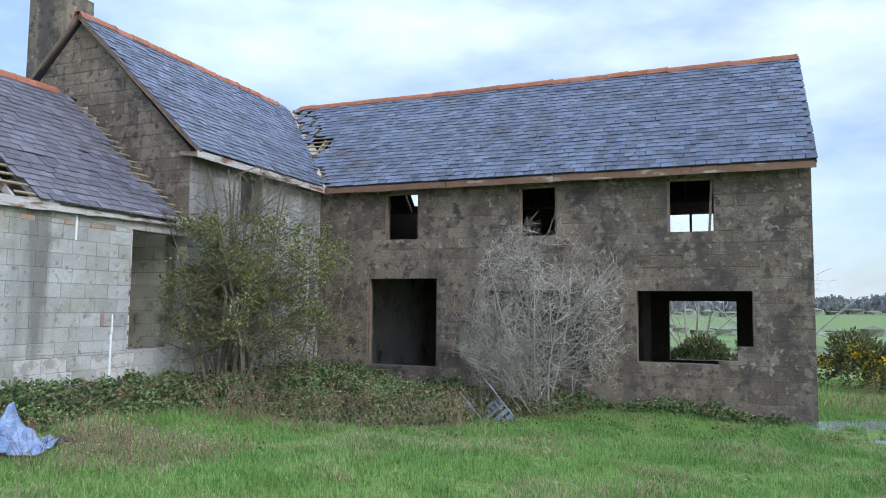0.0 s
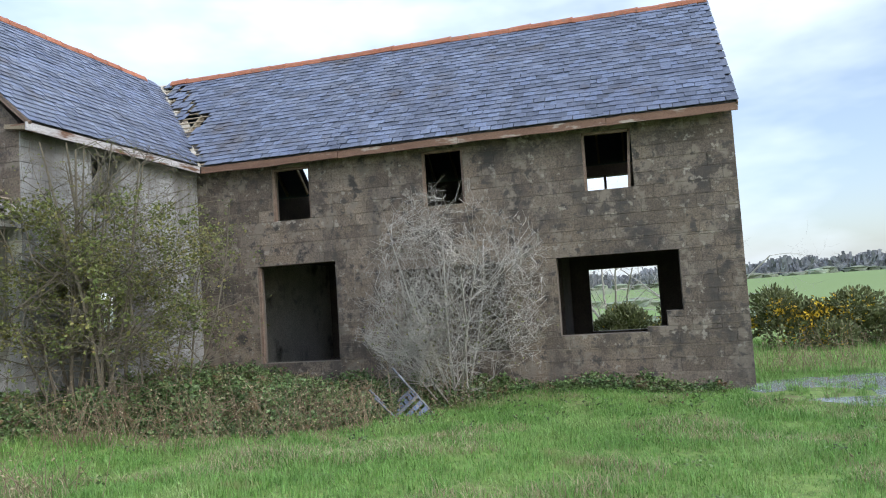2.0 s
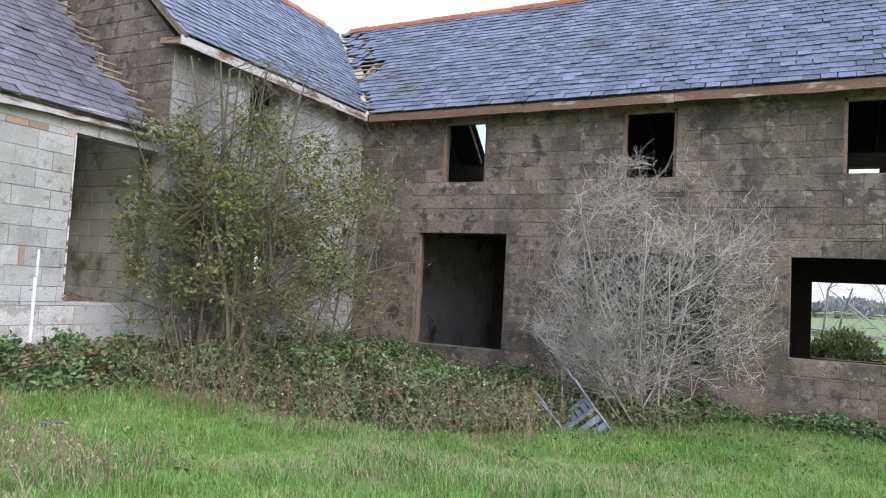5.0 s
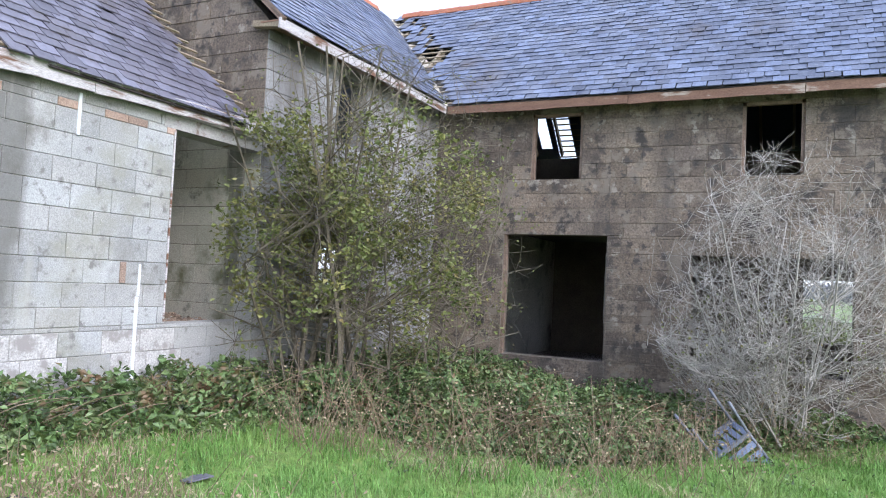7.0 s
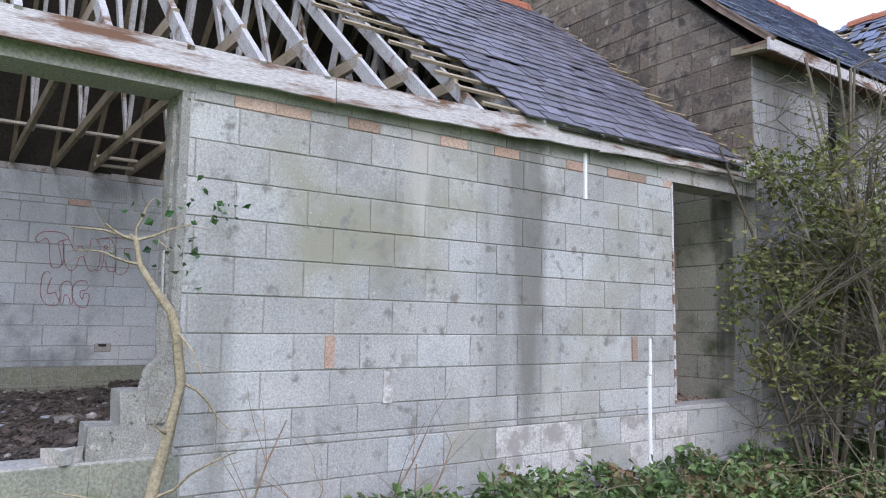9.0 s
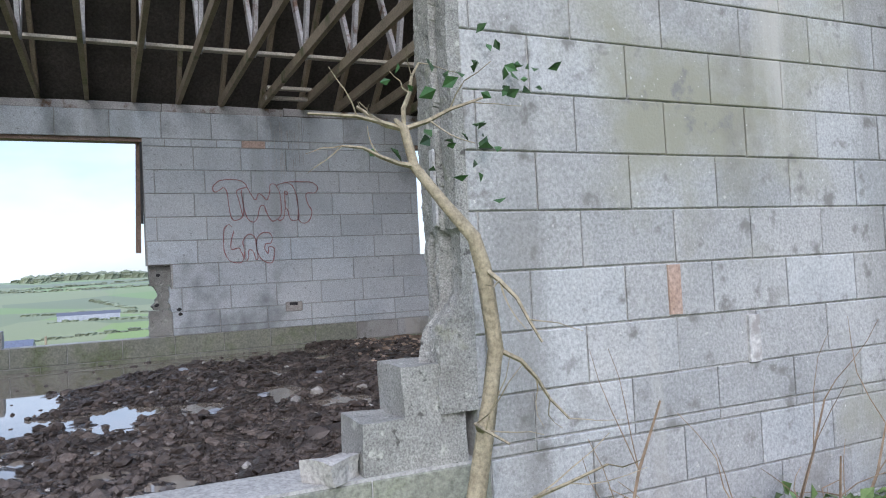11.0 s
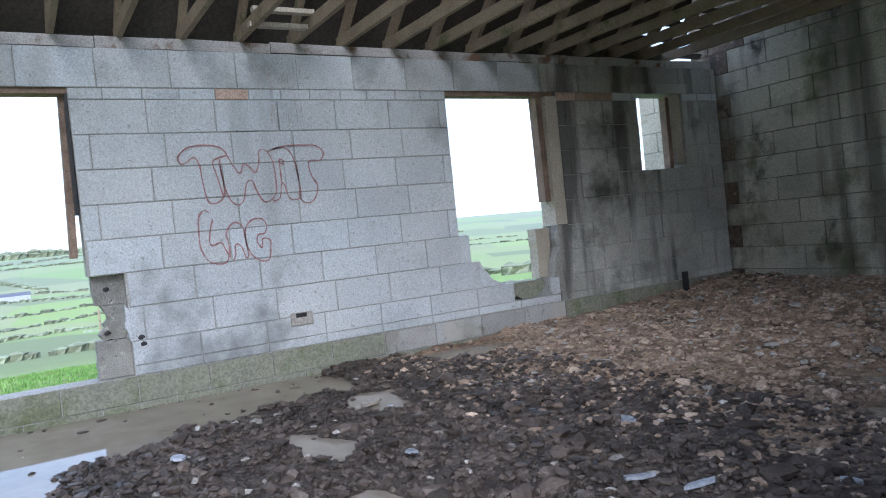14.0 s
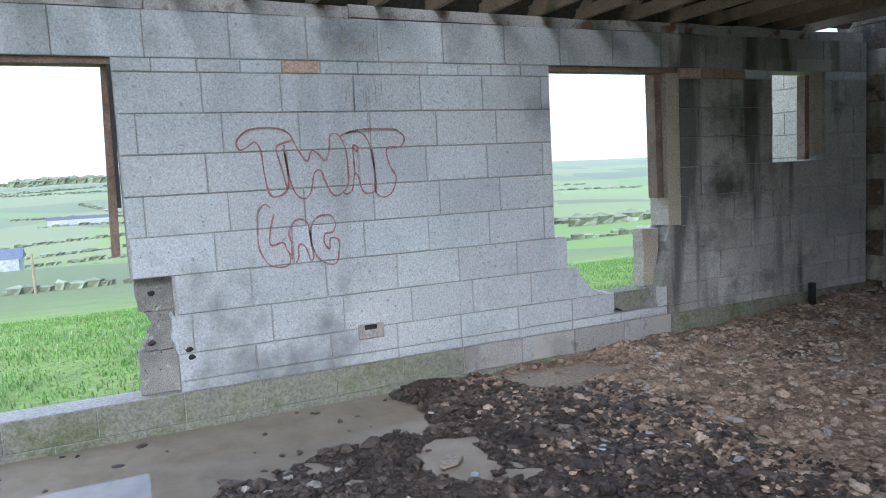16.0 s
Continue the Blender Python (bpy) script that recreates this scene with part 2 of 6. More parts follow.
M["lump"] = surf("debris_lump", [(0.03, 0.024, 0.02), (0.125, 0.096, 0.077)], 4, 60, 0.5, 0.7, 0.01, island=0.5)
M["rubble"] = surf("pale_rubble", [(0.3, 0.28, 0.25), (0.42, 0.4, 0.37)], 9, 60, 0.8, 0.5, 0.008, island=0.3)
M["shard"] = surf("slate_shard", [(0.22, 0.24, 0.28), (0.34, 0.36, 0.4)], 6, 50, 0.35, 0.2, island=0.3)
M["twig"] = surf("pale_twig", [(0.2, 0.178, 0.148), (0.52, 0.49, 0.44)], 2.6, 60, 0.9, 0.3)
M["bark"] = surf("dark_bark", [(0.09, 0.078, 0.056), (0.2, 0.17, 0.12)], 5, 60, 0.9, 0.4)
M["ivybark"] = surf("ivy_bark", [(0.24, 0.2, 0.13), (0.36, 0.31, 0.21)], 12, 60, 0.9, 0.6, 0.008)
M["leaf"] = surf("hedge_leaf", [(0.08, 0.12, 0.03), (0.17, 0.185, 0.055), (0.3, 0.22, 0.08)], 2.2, 30, 0.6, 0, island=0.45, translucent=0.25)
M["bramble"] = surf("bramble_leaf", [(0.065, 0.115, 0.04), (0.13, 0.19, 0.065), (0.21, 0.24, 0.1)], 2.6, 30, 0.42, 0, island=0.6, translucent=0.2,
                    stains=[((0.2, 0.13, 0.07), 3.5, 0.56, 0.64)])
M["ivyleaf"] = surf("ivy_leaf", [(0.03, 0.08, 0.025), (0.06, 0.12, 0.04)], 5, 30, 0.4, 0, island=0.4, translucent=0.15)
M["gorse"] = surf("gorse_green", [(0.1, 0.12, 0.045), (0.19, 0.2, 0.085)], 1.4, 30, 0.7, 0, island=0.4, translucent=0.15)
M["flower"] = surf("gorse_flower", [(0.55, 0.38, 0.02), (0.7, 0.5, 0.03)], 5, 30, 0.6, 0, island=0.2)
M["grass"] = surf("grass_blade", [(0.12, 0.24, 0.05), (0.19, 0.335, 0.08), (0.33, 0.41, 0.15)], 1.1, 20, 0.55, 0, island=0.35, translucent=0.3,
                  stains=[((0.3, 0.24, 0.12), 0.9, 0.62, 0.72)])
M["straw"] = surf("dead_grass", [(0.3, 0.235, 0.14), (0.44, 0.37, 0.24)], 2, 20, 0.8, 0, island=0.35, translucent=0.2)
M["deadstem"] = surf("dead_stem", [(0.16, 0.11, 0.07), (0.3, 0.225, 0.15)], 3, 20, 0.85, 0, island=0.35)
M["chair_metal"] = surf("grey_tube", [(0.14, 0.15, 0.18), (0.26, 0.27, 0.3)], 9, 60, 0.5, 0.2, metal=0.2)
M["chair_slat"] = surf("blue_grey_plastic", [(0.13, 0.16, 0.24), (0.22, 0.26, 0.36)], 7, 60, 0.5, 0.1)
M["tarp"] = surf("blue_sheet", [(0.12, 0.18, 0.36), (0.32, 0.4, 0.57)], 3.5, 40, 0.45, 0.2, 0.01)
M["spray"] = surf("red_spray", [(0.3, 0.13, 0.13), (0.38, 0.26, 0.26)], 9, 60, 0.8, 0)
M["wet"] = surf("muddy_water", [(0.2, 0.168, 0.13), (0.32, 0.275, 0.22)], 1.3, 8, 0.03, 0, spec=0.55, grain=0.1)
M["water"] = surf("puddle", [(0.16, 0.18, 0.17), (0.3, 0.33, 0.33)], 2, 30, 0.12, 0.05, 0.002, spec=0.6)
# distance haze is put into this pale grey
M["wood_far"] = surf("far_wood", [(0.17, 0.175, 0.185), (0.26, 0.265, 0.28)], 0.05, 0.6, 0.95, 0, island=0.3)
M["farhouse"] = surf("far_building", [(0.3, 0.32, 0.36), (0.45, 0.47, 0.5)], 0.2, 2, 0.8, 0)
# hedge green lightened in the colour for distance haze
M["hedge"] = surf("far_hedge", [(0.15, 0.175, 0.115), (0.23, 0.255, 0.17)], 0.1, 1, 0.95, 0, island=0.3)


# ---- helpers for meshes ----
def link_mesh(name, bm, material, parent=None, label="", smooth=False):
    me = bpy.data.meshes.new(name)
    bm.to_mesh(me)
    bm.free()
    if smooth:
        me.polygons.foreach_set("use_smooth", [True] * len(me.polygons))
    me.materials.append(M[material])
    ob = new(name, me)
    if parent:
        ob.parent = parent
    return tagged(ob, label)


def part(name, bm, material, parent, label="", smooth=False):
    return link_mesh(name, bm, material, parent, label, smooth)


def thing(name, label, category, group="", kind="", at=None):
    ob = new(name)
    if at is not None:
        ob.location = at
    return tagged(ob, label, category, group, kind)


def add_box(bm, lo, hi, m=None):
    v = [bm.verts.new((x, y, z)) for z in (lo[2], hi[2]) for y in (lo[1], hi[1]) for x in (lo[0], hi[0])]
    for f in ((0, 2, 3, 1), (4, 5, 7, 6), (0, 1, 5, 4), (2, 6, 7, 3), (0, 4, 6, 2), (1, 3, 7, 5)):
        bm.faces.new([v[i] for i in f])
    if m is not None:
        bmesh.ops.transform(bm, matrix=m, verts=v)
    return v


def add_beam(bm, a, b, w, h, up=(0, 0, 1)):
    """A board from a to b, w wide across and h deep along up."""
    a, b = Vector(a), Vector(b)
    d = (b - a).normalized()
    s = d.cross(Vector(up))
    s = s.normalized() if s.length > 1e-4 else Vector((1, 0, 0))
    u = s.cross(d)
    vs = []
    for p in (a, b):
        for i, j in ((-1, -1), (1, -1), (1, 1), (-1, 1)):
            vs.append(bm.verts.new(p + s * (w / 2 * i) + u * (h / 2 * j)))
    for f in ((3, 2, 1, 0), (4, 5, 6, 7), (0, 1, 5, 4), (1, 2, 6, 5), (2, 3, 7, 6), (3, 0, 4, 7)):
        bm.faces.new([vs[i] for i in f])


def tube_data(V, F, pts, radii, sides=5):
    """Adds a tapered tube through pts to vertex and face lists."""
    base = len(V)
    n = len(pts)
    for i, p in enumerate(pts):
        d = (pts[min(i + 1, n - 1)] - pts[max(i - 1, 0)])
        d = d.normalized() if d.length > 1e-6 else Vector((0, 0, 1))
        s = d.cross(Vector((0.31, 0.17, 0.93)))
        s = s.normalized() if s.length > 1e-4 else Vector((1, 0, 0))
        u = d.cross(s)
        for k in range(sides):
            a = 2 * math.pi * k / sides
            V.append(tuple(p + (s * math.cos(a) + u * math.sin(a)) * radii[i]))
    for i in range(n - 1):
        for k in range(sides):
            k2 = (k + 1) % sides
            F.append((base + i * sides + k, base + i * sides + k2, base + (i + 1) * sides + k2, base + (i + 1) * sides + k))
    F.append(tuple(base + (n - 1) * sides + k for k in range(sides)))


def from_lists(name, V, F, material, parent=None, label="", smooth=False):
    me = bpy.data.meshes.new(name)
    me.from_pydata(V, [], F)
    me.update()
    if smooth:
        me.polygons.foreach_set("use_smooth", [True] * len(me.polygons))
    me.materials.append(M[material])
    ob = new(name, me)
    if parent:
        ob.parent = parent
    return tagged(ob, label)


def wall_core(name, axis, t0, t1, u0, u1, z0, z1, openings, material, label="", gable=None):
    """A wall with thickness and through openings. axis 'x': the wall runs along x, t is y; axis 'y': it runs along y, t is x.
    gable: (apex u, apex z) above z1."""
    us = sorted({u0, u1, *[o[i] for o in openings for i in (0, 1) if u0 < o[i] < u1]})
    zs = sorted({z0, z1, *[o[i] for o in openings for i in (2, 3) if z0 < o[i] < z1]})
    def solid(i, j):
        if not (0 <= i < len(us) - 1 and 0 <= j < len(zs) - 1):
            return False
        u, z = (us[i] + us[i + 1]) / 2, (zs[j] + zs[j + 1]) / 2
        return not any(o[0] < u < o[1] and o[2] < z < o[3] for o in openings)
    bm = bmesh.new()
    cache = {}
    def vert(u, t, z):
        key = (round(u, 4), round(t, 4), round(z, 4))
        if key not in cache:
            cache[key] = bm.verts.new((u, t, z) if axis == "x" else (t, u, z))
        return cache[key]
    def quad(*c):
        bm.faces.new([vert(*p) for p in c])
    for i in range(len(us) - 1):
        for j in range(len(zs) - 1):
            if not solid(i, j):
                continue
            a, b, c, d = us[i], us[i + 1], zs[j], zs[j + 1]
            for t in (t0, t1):
                quad((a, t, c), (b, t, c), (b, t, d), (a, t, d))
            for di, dj, e in ((-1, 0, ((a, c), (a, d))), (1, 0, ((b, c), (b, d))), (0, -1, ((a, c), (b, c))), (0, 1, ((a, d), (b, d)))):
                if not solid(i + di, j + dj):
                    (p, q), (r, s) = e
                    quad((p, t0, q), (r, t0, s), (r, t1, s), (p, t1, q))
    if gable:
        au, az = gable
        pts = [(u0, z1 + 0.001), (u1, z1 + 0.001), (au, az)]
        lo = [vert(u, t0, z) for u, z in pts]
        hi = [vert(u, t1, z) for u, z in pts]
        bm.faces.new(lo)
        bm.faces.new(hi)
        for k in range(3):
            bm.faces.new((lo[k], lo[(k + 1) % 3], hi[(k + 1) % 3], hi[k]))
    bmesh.ops.recalc_face_normals(bm, faces=bm.faces)
    ob = link_mesh(name, bm, material, None, label)
    return tagged(ob, label, "wall", kind="structure")


# ---- plan ----
FY, BY = 15.2, 20.65             # house: front face, back face
HX0, HX1 = -13.9, 1.62           # house: ends
EAVE, RIDGE = 4.42, 7.2          # house wall top, ridge
WX, GY = -8.5, 10.85             # wing: yard face; gable face
RY = (FY + BY) / 2
AX, IX = -8.5, -13.61            # annex: yard face; far wall's inner face
FLOOR = 0.93
AY0 = -0.6                       # annex: unseen far end
PLATE = 3.255

G1 = (-7.24, -5.60, 0.46, 2.335)
G3 = (-4.40, -2.38, 0.50, 2.08)
G2 = (-1.45, 0.60, 0.72, 2.09)
W1 = (-6.84, -6.03, 3.195, 4.22)
W2 = (-3.78, -3.0, 3.195, 4.22)
W3 = (-0.86, -0.03, 3.195, 4.22)
FRONT = [G1, (-1.45, 0.0, 0.72, 2.09), (0.0, 0.33, 0.80, 2.09), (0.33, 0.60, 1.06, 2.09), G3, W1, W2, W3]
wall_core("wall_front", "x", FY + 0.006, FY + 0.26, WX - 0.1, HX1 - 0.006, -0.9, EAVE + 0.05, FRONT, "house_core", "brown weathered concrete block house wall with window openings")
BACK = [(-1.25, 0.36, 0.46, 1.95), (-1.22, -0.14, 3.5, 4.2), (-6.88, -6.1, 0.8, 2.3), (-2.96, -2.1, 0.7, 1.92)]
# rear wall in the darker mortar: the rooms' shade is put into its colour
wall_core("wall_back", "x", BY - 0.25, BY, HX0, HX1, -0.9, EAVE + 0.05, BACK, "house_core", "rear wall of the derelict house")
wall_core("wall_east_gable", "y", HX1 - 0.25, HX1 - 0.002, FY + 0.262, BY - 0.252, -0.9, EAVE, [], "house_core", "block gable end of the house", gable=(RY, RIDGE - 0.12))
WING_OPEN = [(12.27, 12.96, 3.3, 4.2), (12.05, 12.97, 0.9, 2.36), (14.78, 15.06, 1.25, 2.35)]
wall_core("wall_wing_east", "y", WX - 0.25, WX, GY + 0.262, FY + 0.004, -0.9, EAVE, WING_OPEN, "wing", "pale block wall of the wing behind the shrub")
wall_core("wall_wing_west", "y", HX0, HX0 + 0.25, GY + 0.262, BY - 0.26, -0.9, EAVE + 0.12, [(18.3, 20.2, 0.6, 2.25)], "inner", "far wall of the wing")
wall_core("wall_west_gable", "y", HX0, HX0 + 0.25, RY + 0.01, BY - 0.26, EAVE + 0.125, EAVE + 0.13, [], "inner", "far gable of the main roof", gable=(RY + 0.01, RIDGE - 0.15))
wall_core("wall_wing_gable", "x", GY + 0.006, GY + 0.26, HX0, WX - 0.006, -0.9, EAVE, [], "house_core", "brown block gable wall of the wing",
          gable=((HX0 + WX) / 2, RIDGE - 0.1))
# west partition is stained plaster; the other two carry room shade as darker colour
for _n, _u in (("wall_room_west", -8.1), ("wall_room_mid", -5.0), ("wall_room_east", -1.75)):
    wall_core(_n, "y", _u - 0.06, _u + 0.06, FY + 0.262, BY - 0.252, -0.3, 2.55, [(17.6, 18.5, 0.3, 2.2)] if _u > -3 else [], "inner" if _u < -6 else "house_core", "inner partition wall, pale and stained or darkened for room shade")

wall_core("wall_rear_extension", "x", GY + 0.01, GY + 0.25, -14.7, HX0 - 0.004, -2.5, 3.4, [], "annex_core", "pale block wall beyond the small window")
E_OPEN = [(9.6, 10.845, 1.0, 2.9), (1.6, 5.535, 0.965, 2.88)]
wall_core("wall_annex_east", "y", AX - 0.25, AX - 0.006, AY0, GY - 0.004, -0.6, 3.03, E_OPEN, "annex_core", "grey concrete block wall of the single-storey annex")
W_OPEN = [(2.2, 4.76, 1.134, 3.01), (4.76, 4.97, 1.134, 1.804), (7.52, 8.68, 1.804, 3.01), (7.61, 8.66, 1.58, 1.804), (7.7, 8.6, 1.357, 1.58), (8.02, 8.42, 1.2, 1.357), (9.68, 10.31, 2.251, 2.99)]
wall_core("wall_annex_west", "y", IX - 0.215, IX - 0.006, AY0, GY - 0.004, -0.6, PLATE, W_OPEN, "annex_core", "inner block wall of the annex with empty window openings")
wall_core("wall_annex_south", "x", AY0 - 0.22, AY0 - 0.002, IX - 0.215, AX, -0.6, PLATE, [], "annex_core", "end wall of the annex", gable=((AX + IX - 0.2) / 2, 5.5))


def slab(name, lo, hi, material, label, category, kind="structure"):
    bm = bmesh.new()
    add_box(bm, lo, hi)
    return tagged(link_mesh(name, bm, material), label, category, kind=kind)


slab("floor_annex", (IX, AY0, 0.2), (AX - 0.255, GY, FLOOR - 0.012), "screed", "wet concrete screed floor of the annex", "floor")
slab("floor_house", (HX0 + 0.25, FY + 0.27, -0.3), (HX1 - 0.26, BY - 0.26, 0.12), "soil", "dark debris-covered floor inside the house", "floor")
slab("floor_wing", (HX0 + 0.26, GY + 0.27, -0.3), (WX - 0.26, FY + 0.26, 0.118), "soil", "dark floor inside the wing", "floor")
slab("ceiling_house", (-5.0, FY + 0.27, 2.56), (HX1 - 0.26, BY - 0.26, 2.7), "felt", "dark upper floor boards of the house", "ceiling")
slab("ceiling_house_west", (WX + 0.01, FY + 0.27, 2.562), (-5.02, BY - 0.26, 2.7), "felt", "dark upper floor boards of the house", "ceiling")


# ---- ground and distance ----
def smooth(a, b, x):
    t = min(1.0, max(0.0, (x - a) / (b - a)))
    return t * t * (3 - 2 * t)


def ground_height(x, y):
    # the yard dips towards the house and away from the annex
    h = 0.08 - max(0.34 * smooth(0.5, 4.5, y) * smooth(-4.5, -0.3, x), 0.33 * smooth(6.0, 12.5, y) * smooth(-8.2, -4.6, x)) + 0.1 * smooth(13.4, 14.9, y) * smooth(0.6, -1.5, x) * smooth(20, 17, y)
    h += 0.22 * smooth(-6.6, -8.3, x) * smooth(11, 8, y)
    # the hill falls away to the west beyond the annex
    h -= smooth(-14.5, -60, x) * 4.0 + smooth(-50, -330, x) * 22.0
    h += smooth(-450, -1500, x) * 50.0
    # rises gently to the north-east
    h -= smooth(20, 60, y) * smooth(-30, 0, x) * 1.6
    h += smooth(80, 330, y) * smooth(-60, 60, x) * 3.4
    r = math.hypot(x, y)
    if r > 30:
        h += noise.noise((x * 0.006, y * 0.006, 0.3)) * min(5.0, (r - 30) * 0.012) * smooth(40, 400, abs(x))
    else:
        h += noise.noise((x * 0.6, y * 0.6, 4.0)) * 0.035
    return h


def build_ground():
    def axis_values(c):
        near = np.arange(-16, 16.01, 0.5)
        far = 16 * 1.14 ** np.arange(1, 42)
        return np.concatenate([-far[::-1], near, far]) + c
    xs, ys = axis_values(-4.0), axis_values(9.0)
    V = [(x, y, ground_height(x, y)) for y in ys for x in xs]
    n = len(xs)
    F = [(j * n + i, j * n + i + 1, (j + 1) * n + i + 1, (j + 1) * n + i) for j in range(len(ys) - 1) for i in range(n - 1)]
    m = surf("meadow", [(0.1, 0.15, 0.03), (0.16, 0.23, 0.05), (0.22, 0.25, 0.09)], 0.5, 9.0, 0.9, 0.4, 0.03,
             stains=[((0.15, 0.11, 0.06), 0.8, 0.6, 0.72)])
    nt = m.node_tree
    nn, ll = nt.nodes.new, nt.links.new
    geo, vor, dist = nn("ShaderNodeNewGeometry"), nn("ShaderNodeTexVoronoi"), nn("ShaderNodeVectorMath")
    vor.inputs["Scale"].default_value = 0.0085
    rp = nn("ShaderNodeValToRGB")
    rp.color_ramp.elements[0].color, rp.color_ramp.elements[1].color = (0.19, 0.26, 0.07, 1), (0.21, 0.235, 0.11, 1)
    for p, c in ((0.3, (0.15, 0.23, 0.06)), (0.55, (0.2, 0.23, 0.095)), (0.75, (0.12, 0.15, 0.07))):
        e = rp.color_ramp.elements.new(p)
        e.color = (*c, 1)
    sep = nn("ShaderNodeSeparateColor")
    ll(geo.outputs["Position"], vor.inputs["Vector"])
    ll(vor.outputs["Color"], sep.inputs[0])
    ll(sep.outputs[0], rp.inputs[0])
    dist.operation = "DISTANCE"
    dist.inputs[1].default_value = (-4, 9, 0)
    ll(geo.outputs["Position"], dist.inputs[0])
    f = nn("ShaderNodeMapRange")
    f.inputs[1].default_value, f.inputs[2].default_value = 30, 60
    ll(dist.outputs["Value"], f.inputs[0])
    mx = nn("ShaderNodeMix")
    mx.data_type = "RGBA"
    bsdf = nt.nodes["Principled BSDF"]
    old = bsdf.inputs["Base Color"].links[0].from_socket
    ll(f.outputs[0], mx.inputs["Factor"])
    ll(old, mx.inputs["A"])
    ll(rp.outputs[0], mx.inputs["B"])
    # aerial haze mixed into the base colour: far fields pale towards blue
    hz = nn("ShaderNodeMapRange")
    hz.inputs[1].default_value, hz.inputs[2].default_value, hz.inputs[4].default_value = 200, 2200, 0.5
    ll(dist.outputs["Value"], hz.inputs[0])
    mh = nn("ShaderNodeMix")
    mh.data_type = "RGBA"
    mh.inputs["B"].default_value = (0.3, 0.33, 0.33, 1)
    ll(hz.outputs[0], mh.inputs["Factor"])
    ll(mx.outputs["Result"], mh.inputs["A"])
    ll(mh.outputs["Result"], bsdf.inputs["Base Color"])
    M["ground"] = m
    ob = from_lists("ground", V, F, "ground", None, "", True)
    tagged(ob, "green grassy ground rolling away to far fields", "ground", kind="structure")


build_ground()


# ---- roofs ----
rng = random.Random(7)


def slate_mesh(w, l, th, material):
    """One slate: thin, with ragged tail corners; local x along the eave, y up the slope, z out of it."""
    bm = bmesh.new()
    c = 0.012
    out = [(-w / 2 + c, 0), (w / 2 - c * 0.6, 0.003), (w / 2, c), (w / 2, l), (-w / 2, l), (-w / 2, c * 0.8)]
    lo = [bm.verts.new((x, y, 0)) for x, y in out]
    hi = [bm.verts.new((x, y, th)) for x, y in out]
    bm.faces.new(hi)
    bm.faces.new(lo[::-1])
    for i in range(len(out)):
        j = (i + 1) % len(out)
        bm.faces.new((lo[i], lo[j], hi[j], hi[i]))
    me = bpy.data.meshes.new("slate")
    bm.to_mesh(me)
    bm.free()
    me.materials.append(M[material])
    return me


def slates(parent, origin, udir, vdir, ulen, vlen, keep, near, material, width=0.205, gauge=0.15):
    """Courses of slates over a roof slope. keep(u, v): is there a slate; near(u, v): low value is built first as separate pieces."""
    udir, vdir = Vector(udir).normalized(), Vector(vdir).normalized()
    nrm = udir.cross(vdir)
    kinds = [slate_mesh(width - 0.008, 0.30, 0.011, material), slate_mesh(width - 0.02, 0.30, 0.014, material), slate_mesh(width - 0.007, 0.285, 0.009, material)]
    spots = []
    rows = int(vlen / gauge)
    for r in range(rows):
        v = r * gauge
        u = -(width / 2 if r % 2 else 0.0)
        while u < ulen:
            cu = u + width / 2
            if keep(cu, v + 0.1) and 0.02 < cu < ulen - 0.02:
                spots.append((near(cu, v), cu, v))
            u += width
    spots.sort()
    V, F = [], []
    for i, (_, u, v) in enumerate(spots):
        me = kinds[rng.randrange(3)]
        slip = rng.gauss(0, 0.004) - (rng.random() < 0.015) * rng.uniform(0.02, 0.09)
        turn = rng.gauss(0, 0.006) + (rng.random() < 0.02) * rng.gauss(0, 0.09)
        p = Vector(origin) + udir * u + vdir * (v + slip) + nrm * (0.03 + rng.uniform(0, 0.006))
        m = Matrix((( *udir, 0), (*vdir, 0), (*nrm, 0), (0, 0, 0, 1))).transposed()
        m = Matrix.Translation(p) @ m @ Matrix.Rotation(turn, 4, "Z") @ Matrix.Rotation(-0.075 + rng.gauss(0, 0.012), 4, "X")
        if i < 300:
            ob = new("slate", me)
            ob.matrix_world = m
            ob.parent = parent
        else:
            b = len(V)
            V.extend(tuple(m @ q.co) for q in me.vertices)
            F.extend(tuple(b + k for k in poly.vertices) for poly in me.polygons)
    if V:
        ob = from_lists("slates", V, F, material, parent)
        tagged(ob, "", kind="stuff")


def underlay(name, corners, holes, material, label, nu=60, nv=24, thick=0.012):
    """A thin roof skin over four corners, left open where holes(u, v) is true (u, v in 0..1)."""
    a, b, c, d = [Vector(p) for p in corners]
    nrm = (b - a).cross(d - a).normalized()
    V, F, idx = [], [], {}
    def vid(i, j, k):
        if (i, j, k) not in idx:
            u, v = i / nu, j / nv
            p = a * (1 - u) * (1 - v) + b * u * (1 - v) + c * u * v + d * (1 - u) * v
            idx[(i, j, k)] = len(V)
            V.append(tuple(p - nrm * thick * k))
        return idx[(i, j, k)]
    for i in range(nu):
        for j in range(nv):
            if holes((i + 0.5) / nu, (j + 0.5) / nv):
                continue
            for k in (0, 1):
                F.append((vid(i, j, k), vid(i + 1, j, k), vid(i + 1, j + 1, k), vid(i, j + 1, k)))
    return tagged(from_lists(name, V, F, material), label, "roof", kind="structure")


EY, EZ = FY - 0.29, 4.37          # main eave edge
EXW = -8.22                       # wing eave edge
WRX = -11.2                       # wing ridge
RISE = RIDGE - EZ


def valley_x(y):
    return EXW - (y - EY) * (EXW - WRX) / (RY - EY)


main_run = math.hypot(RY - EY, RISE)
